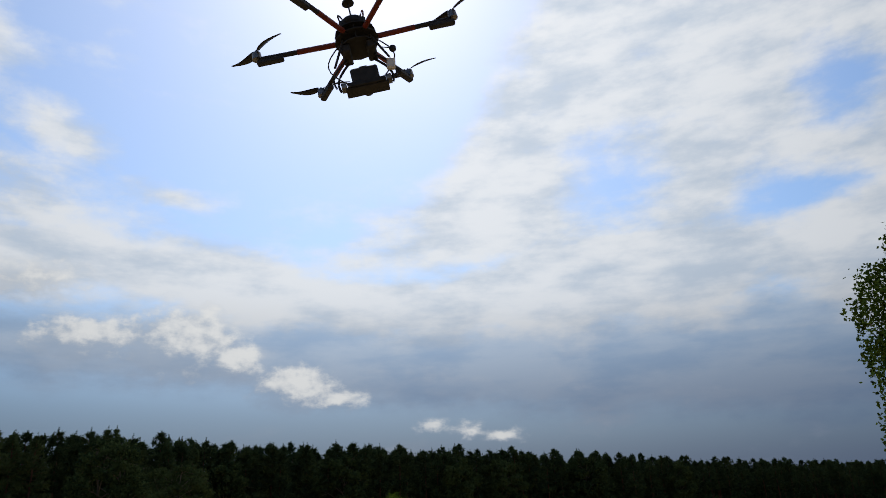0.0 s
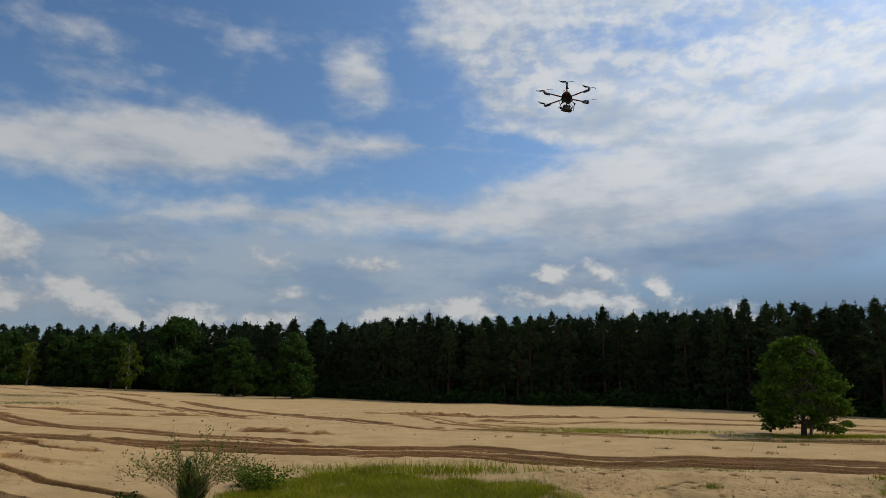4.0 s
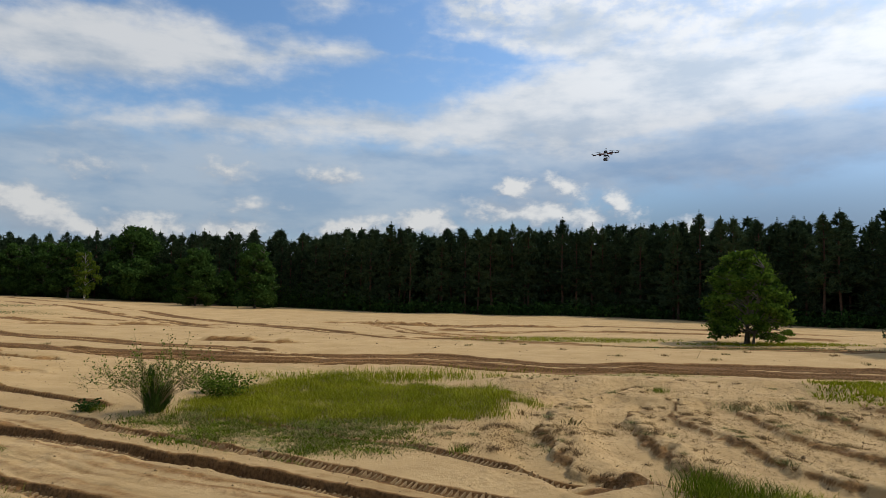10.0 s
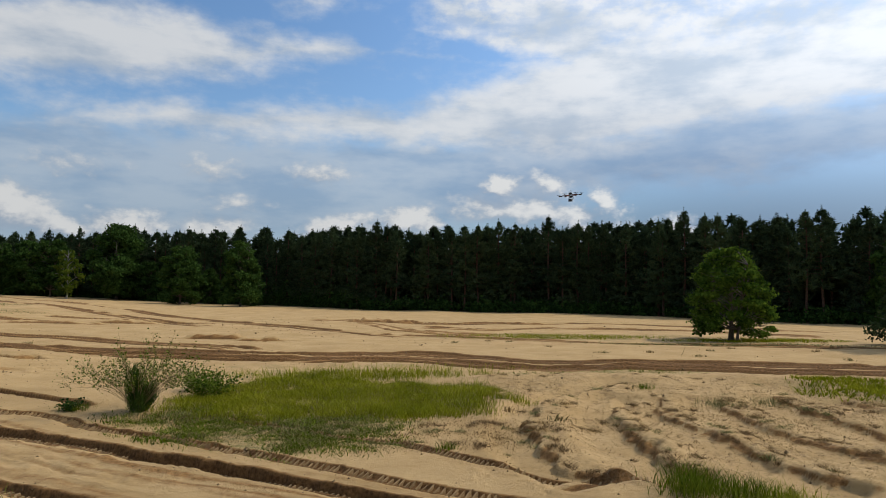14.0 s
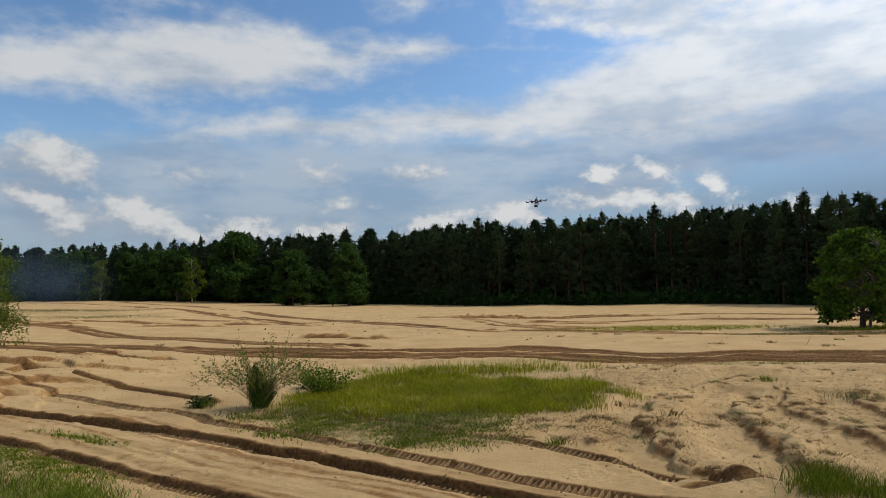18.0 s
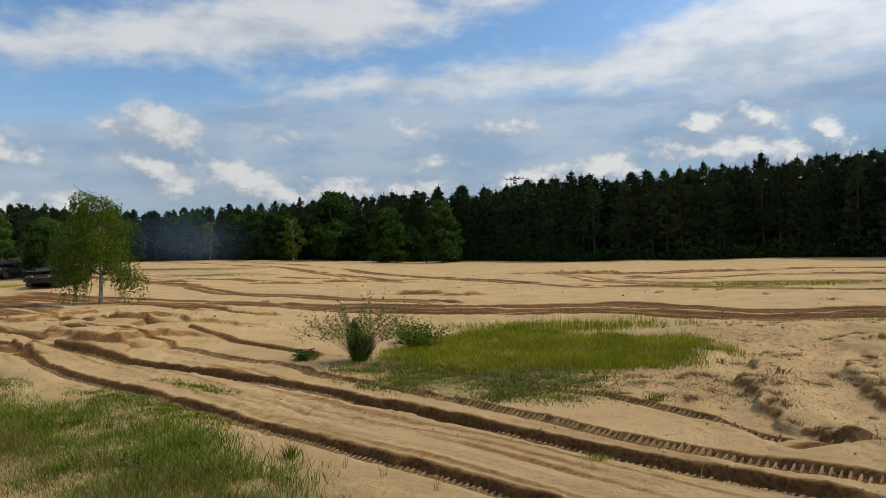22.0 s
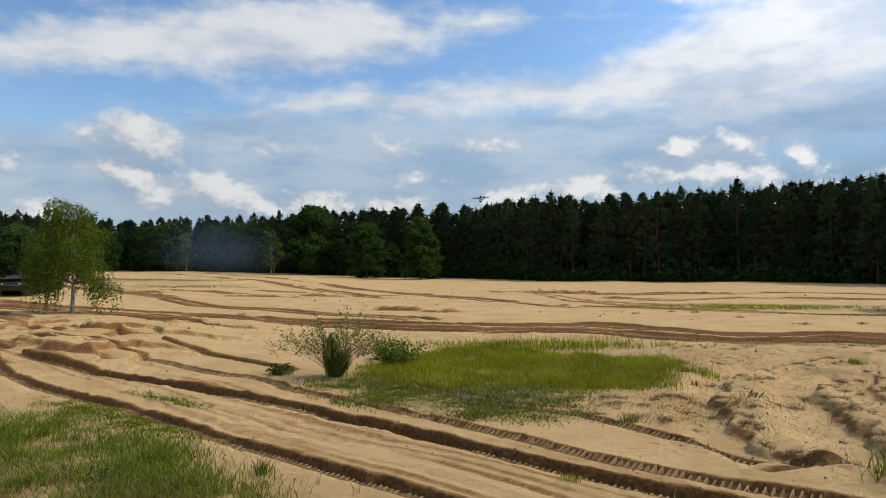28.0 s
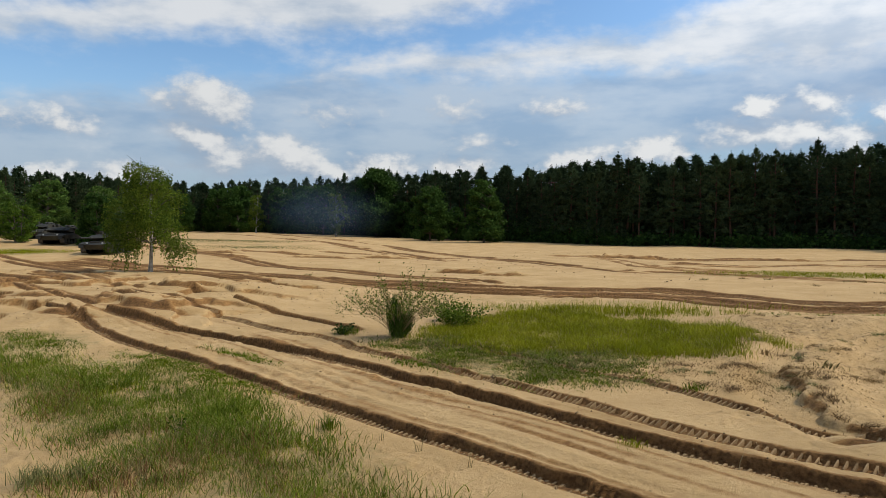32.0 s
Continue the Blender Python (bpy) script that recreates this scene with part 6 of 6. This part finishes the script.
def build_tank(m):
    root = thing("battle_tank", "dark green battle tank parked on the sand", "tank", m, "parked tanks")
    bm = prism(bmesh.new(), ((-3.75, 0.75), (-3.85, 1.55), (-2.0, 1.62), (1.9, 1.62), (3.75, 1.20), (3.35, 0.60), (-3.2, 0.45)), -1.15, 1.15)
    hull = part("hull", bm, army_green, root)
    for s in (-1, 1):
        bm = prism(bmesh.new(), ((-3.8, 1.15), (-3.8, 1.50), (2.6, 1.50), (3.7, 1.25), (3.7, 1.10)), s * 1.15, s * 1.85)
        part("fender", bm, army_green, root)
        for k in range(6):
            bm = bmesh.new()
            box(bm, 1.08, 0.05, 0.62, pose(-2.95 + k * 1.12, s * 1.87, 1.06), 0.015)
            part("skirt_plate", bm, army_green, root)
        # the track loop
        t = np.linspace(0, 2 * np.pi, 41)
        lx, lz = 3.25 * np.sign(np.cos(t)) * np.abs(np.cos(t)) ** 0.35, 0.62 + 0.56 * np.sign(np.sin(t)) * np.abs(np.sin(t)) ** 0.55
        v, f = [], []
        for i in range(40):
            ox, oz = lx[i], lz[i]
            for yy in (s * 1.18, s * 1.80):
                v += [(ox, yy, oz), (ox * 0.975, yy, 0.62 + (oz - 0.62) * 0.88)]
        for i in range(40):
            a, b = i * 4, ((i + 1) % 40) * 4
            f += [(a, a + 2, b + 2, b), (a + 1, b + 1, b + 3, a + 3), (a, b, b + 1, a + 1), (a + 2, a + 3, b + 3, b + 2)]
        hang("track", mesh_of("track", v, f, track_steel), root)
        for k in range(7):
            bm = bmesh.new()
            bmesh.ops.create_cone(bm, cap_ends=True, segments=16, radius1=0.34, radius2=0.34, depth=0.42, matrix=pose(-2.5 + k * 0.84, s * 1.5, 0.44, 90, 0, 0))
            part("road_wheel", bm, army_dark, root)
        bm = bmesh.new()
        box(bm, 0.12, 0.22, 0.18, pose(3.45, s * 0.95, 1.38), 0.03)
        part("headlight", bm, lamp_glass, hull)
    bm = prism(bmesh.new(), ((-2.6, 1.64), (-2.75, 2.25), (-0.6, 2.42), (1.1, 2.36), (2.2, 1.98), (1.5, 1.64)), -1.0, 1.0)
    turret = part("turret", bm, army_green, root)
    for s in (-1, 1):
        bm = prism(bmesh.new(), ((-2.4, 1.70), (-2.5, 2.18), (0.9, 2.30), (2.0, 1.98), (0.9, 1.68)), s * 1.0, s * 1.55)
        part("turret_armour", bm, army_green, turret)
        bm = bmesh.new()
        for k in range(4):
            rod(bm, (-0.4 - 0.16 * k, s * 1.55, 2.1), (-0.35 - 0.16 * k, s * 1.75, 2.22), 0.05, sides=8)
        part("smoke_launcher", bm, army_dark, turret)
    bm = bmesh.new()
    rod(bm, (1.8, 0, 2.02), (4.2, 0, 2.05), 0.13, 0.11, 12)
    rod(bm, (4.2, 0, 2.05), (6.9, 0, 2.08), 0.085, 0.075, 12)
    rod(bm, (4.1, 0, 2.05), (4.7, 0, 2.05), 0.14, 0.14, 12)
    part("gun_barrel", bm, army_dark, turret)
    for x, y, r in ((-0.6, 0.55, 0.32), (-0.5, -0.5, 0.32)):
        bm = bmesh.new()
        bmesh.ops.create_cone(bm, cap_ends=True, segments=14, radius1=r, radius2=r * 0.85, depth=0.18, matrix=pose(x, y, 2.47))
        part("hatch", bm, army_dark, turret)
    bm = bmesh.new()
    box(bm, 0.45, 0.4, 0.42, pose(0.3, -0.55, 2.6), 0.04)
    part("sight_housing", bm, army_green, turret)
    bm = bmesh.new()
    rod(bm, (-0.5, 0.6, 2.62), (0.55, 0.6, 2.70), 0.035, 0.025, 8)
    box(bm, 0.4, 0.14, 0.16, pose(-0.5, 0.6, 2.64), 0.02)
    part("machine_gun", bm, army_dark, turret)
    bm = prism(bmesh.new(), ((-3.5, 1.72), (-3.55, 2.15), (-2.72, 2.20), (-2.62, 1.72)), -1.25, 1.25)
    part("stowage_basket", bm, army_dark, turret)
    # stowage and fittings on turret and glacis
    for x, y, sx, sy, sz in ((-1.4, 1.72, 0.9, 0.32, 0.34), (-0.3, 1.70, 0.7, 0.28, 0.30), (-1.5, -1.72, 1.1, 0.32, 0.36), (-2.0, 0.3, 0.7, 0.9, 0.22)):
        bm = bmesh.new()
        box(bm, sx, sy, sz, pose(x, y, 2.12 if abs(y) > 1 else 2.44), 0.04)
        part("stowage_box", bm, army_dark, turret)
    for y in (-0.75, -0.45, -0.15, 0.15, 0.45, 0.75):
        bm = bmesh.new()
        box(bm, 0.20, 0.24, 0.09, pose(2.75, y, 1.49, 0, 13, 0), 0.02)
        part("spare_track_link", bm, track_steel, hull)
    bm = bmesh.new()
    rod(bm, (-1.9, -0.6, 2.55), (-1.9, 0.6, 2.55), 0.16, sides=10)
    part("rolled_tarpaulin", bm, tarp, turret, "rolled grey-green tarpaulin")
    for s in (-1, 1):
        bm = bmesh.new()
        rod(bm, (1.6, s * 1.0, 1.66), (-0.4, s * 1.1, 1.70), 0.03, sides=6)
        part("tow_cable", bm, track_steel, hull)
        bm = bmesh.new()
        box(bm, 0.05, 0.55, 0.32, pose(3.78, s * 1.5, 0.95, 0, -12, 0), 0.02)
        part("mud_flap", bm, army_dark, root)
    for y in (-0.9, 0.95):
        bm = bmesh.new()
        rod(bm, (-2.3, y, 2.2), (-2.45, y, 4.3), 0.012, 0.006, 5)
        part("whip_antenna", bm, army_dark, turret)
    return root


TANKS = ((-59.4, 75.4, -76.0), (-73.7, 84.3, -76.0), (-86.4, 94.5, -76.0))
first_tank = None
for tx, ty, heading in TANKS:
    m = pose(tx, ty, on_ground(tx, ty) - 0.05, 0, 0, heading)
    if first_tank is None:
        first_tank = build_tank(m)
    else:
        copy_thing(first_tank, m)


# ---- exhaust haze of the tanks ----
def smoke_material(name, color, strength):
    m = bpy.data.materials.new(name)
    m.use_nodes = True
    n, l = m.node_tree.nodes, m.node_tree.links
    n.remove(n["Principled BSDF"])
    tc = n.new("ShaderNodeTexCoord").outputs["Object"]
    g = n.new("ShaderNodeTexGradient")
    g.gradient_type = "QUADRATIC_SPHERE"
    l.new(tc, g.inputs[0])
    t = n.new("ShaderNodeTexNoise")
    t.inputs["Scale"].default_value, t.inputs["Detail"].default_value = 2.2, 4
    l.new(tc, t.inputs["Vector"])
    a = n.new("ShaderNodeMath")
    a.operation = "MULTIPLY"
    l.new(g.outputs["Fac"], a.inputs[0]), l.new(t.outputs["Fac"], a.inputs[1])
    b = n.new("ShaderNodeMath")
    b.operation, b.use_clamp = "MULTIPLY", True
    l.new(a.outputs[0], b.inputs[0])
    b.inputs[1].default_value = strength
    d, tr, mx = n.new("ShaderNodeBsdfTranslucent"), n.new("ShaderNodeBsdfTransparent"), n.new("ShaderNodeMixShader")
    d.inputs[0].default_value = (*color, 1)
    l.new(b.outputs[0], mx.inputs[0]), l.new(tr.outputs[0], mx.inputs[1]), l.new(d.outputs[0], mx.inputs[2])
    l.new(mx.outputs[0], n["Material Output"].inputs[0])
    return m


def smoke_puff(label, strength, seed, veils):
    """A loose puff: a few thin veils crossing in its middle, each fading to nothing at the rim."""
    rng = np.random.default_rng(seed)
    v, f = [], []
    for k in range(veils):
        a = rng.normal(size=3) * [0.35, 1, 0.3]
        a /= np.linalg.norm(a)
        b = np.cross(a, [0.1, 0.2, 1.0])
        b /= np.linalg.norm(b)
        c = np.cross(a, b)
        o = a * rng.uniform(-0.25, 0.25)
        f.append(len(v) + np.arange(4))
        v += [o - b - c, o + b - c, o + b + c, o - b + c]
    me = mesh_of("exhaust_smoke", np.array(v), np.array(f), smoke_material("smoke", (0.20, 0.29, 0.42), strength))
    return tagged(new("exhaust_smoke", me), label, "smoke", kind="stuff")


haze_puffs = [(smoke_puff("thin bluish exhaust haze drifting before the trees", 0.12, 5, 5), 19.0, 36.5, 31.2, 23.0, 172, 6.5),
              (smoke_puff("thin bluish exhaust haze drifting before the trees", 0.13, 6, 4), 16.0, 34.0, 29.0, 20.5, 168, 5.0),
              (smoke_puff("pale exhaust smoke above a parked tank", 0.3, 7, 2), 2.8, 37.2, 37.6, 37.0, 104, 4.2)]


# ---- what moves ----
def motions():
    walk(drone, [(t, pose(x, y, z, rx, ry, rz)) for t, x, y, z, rx, ry, rz in (
        (0.0, 3.24, 1.08, 7.11, 1.7, -11.9, -79.8),
        (0.5, 3.02, 2.28, 7.37, 0.8, -8.0, -58.9),
        (1.0, 2.51, 3.63, 7.62, 0.0, -0.0, -34.7),
        (1.5, 2.28, 5.15, 8.13, -3.3, 3.8, -12.1),
        (2.0, 2.19, 6.46, 8.69, -7.1, 3.7, 9.0),
        (2.5, 2.19, 8.27, 9.27, -6.9, 4.0, 14.9),
        (3.0, 2.50, 10.12, 9.80, -6.8, 4.2, 17.9),
        (3.5, 3.00, 12.62, 10.51, -6.9, 4.0, 16.4),
        (5.5, 7.13, 20.84, 12.10, -9.0, -2.9, 21.7),
        (6.0, 7.96, 22.47, 12.04, -7.4, -1.4, 22.8),
        (6.5, 8.84, 24.40, 11.96, -1.7, -2.7, 30.1),
        (7.0, 9.68, 26.29, 11.98, -0.2, -6.7, 34.6),
        (7.5, 10.41, 28.20, 12.09, 0.3, -10.5, 39.3),
        (8.0, 10.94, 29.65, 12.08, -0.9, -10.4, 39.4),
        (8.5, 11.21, 30.49, 11.93, -1.2, -9.8, 39.5),
        (9.0, 11.39, 30.76, 11.80, -1.4, -9.5, 39.4),
        (9.5, 11.40, 31.06, 11.62, -1.6, -9.1, 39.6),
        (10.0, 11.49, 31.06, 11.21, -2.0, -8.5, 39.5),
        (10.5, 11.48, 31.04, 10.82, -2.3, -8.0, 39.6),
        (11.0, 11.49, 30.97, 10.34, -2.7, -7.3, 39.6),
        (11.5, 11.78, 31.83, 10.01, -3.1, -6.6, 39.7),
        (12.0, 11.98, 32.23, 9.77, -3.3, -6.2, 39.6),
        (12.5, 12.15, 32.63, 9.66, -3.5, -5.9, 39.6),
        (13.0, 12.35, 33.46, 9.66, -3.6, -5.8, 39.8),
        (13.5, 12.09, 34.01, 9.61, -3.7, -5.7, 40.4),
        (15.5, 9.77, 36.92, 9.54, -1.9, -4.0, 45.2),
        (16.0, 8.93, 37.56, 9.46, -1.4, -3.5, 46.6),
        (16.5, 8.07, 38.17, 9.45, -1.5, -3.4, 48.1),
        (17.0, 7.06, 38.80, 9.40, -1.5, -3.3, 49.7),
        (17.5, 6.13, 39.38, 9.29, -1.6, -3.1, 51.2),
        (18.0, 5.20, 40.35, 9.35, -1.7, -3.1, 52.7),
        (18.5, 4.21, 40.89, 9.24, -1.8, -2.9, 54.1),
        (19.0, 3.40, 41.38, 9.13, -1.9, -2.7, 55.3),
        (20.0, 1.54, 43.18, 8.96, -2.1, -2.3, 58.0),
        (21.0, -0.21, 44.89, 8.85, -2.3, -1.9, 60.3),
        (22.0, -1.81, 46.52, 8.74, -2.5, -1.7, 62.3),
        (23.0, -3.05, 47.75, 8.54, -2.7, -1.3, 63.7),
        (24.0, -3.42, 48.99, 8.51, -2.7, -1.2, 64.0),
        (24.5, -3.37, 49.59, 8.50, -2.8, -1.2, 63.9),
        (26.5, -3.60, 51.34, 8.92, -2.6, -1.4, 64.0),
        (27.0, -3.55, 52.16, 9.08, -2.6, -1.5, 63.9),
        (28.0, -3.18, 52.99, 9.30, -2.5, -1.7, 63.5),
        (29.0, -3.04, 55.45, 9.52, -2.5, -1.7, 63.2),
        (30.0, -3.12, 61.13, 9.57, -2.7, -1.2, 63.0),
        (31.0, -3.53, 70.31, 9.29, -3.1, -0.5, 62.9),
        (31.5, -3.89, 74.10, 9.30, -3.2, -0.4, 63.0),
        (32.0, -4.04, 77.96, 9.07, -3.4, -0.1, 63.0),
    )])
    # the haze drifts slowly sideways
    for puff, size, b0, b1, b2, dist, up in haze_puffs:
        puff.scale = (size, size, size * 0.55)
        walk(puff, [(t, pose(*at(b, dist), up + 1.5)) for t, b in ((0.0, b0), (20.0, b1), (32.0, b2))])
    # the propellers turn all the while, slowly enough between rows to keep their sense
    for p, sense, start in props:
        walk(p, [(k / 10, pose(0.60, 0, 0.070, 0, 0, start + sense * 72.0 * k)) for k in range(321)])


motions()
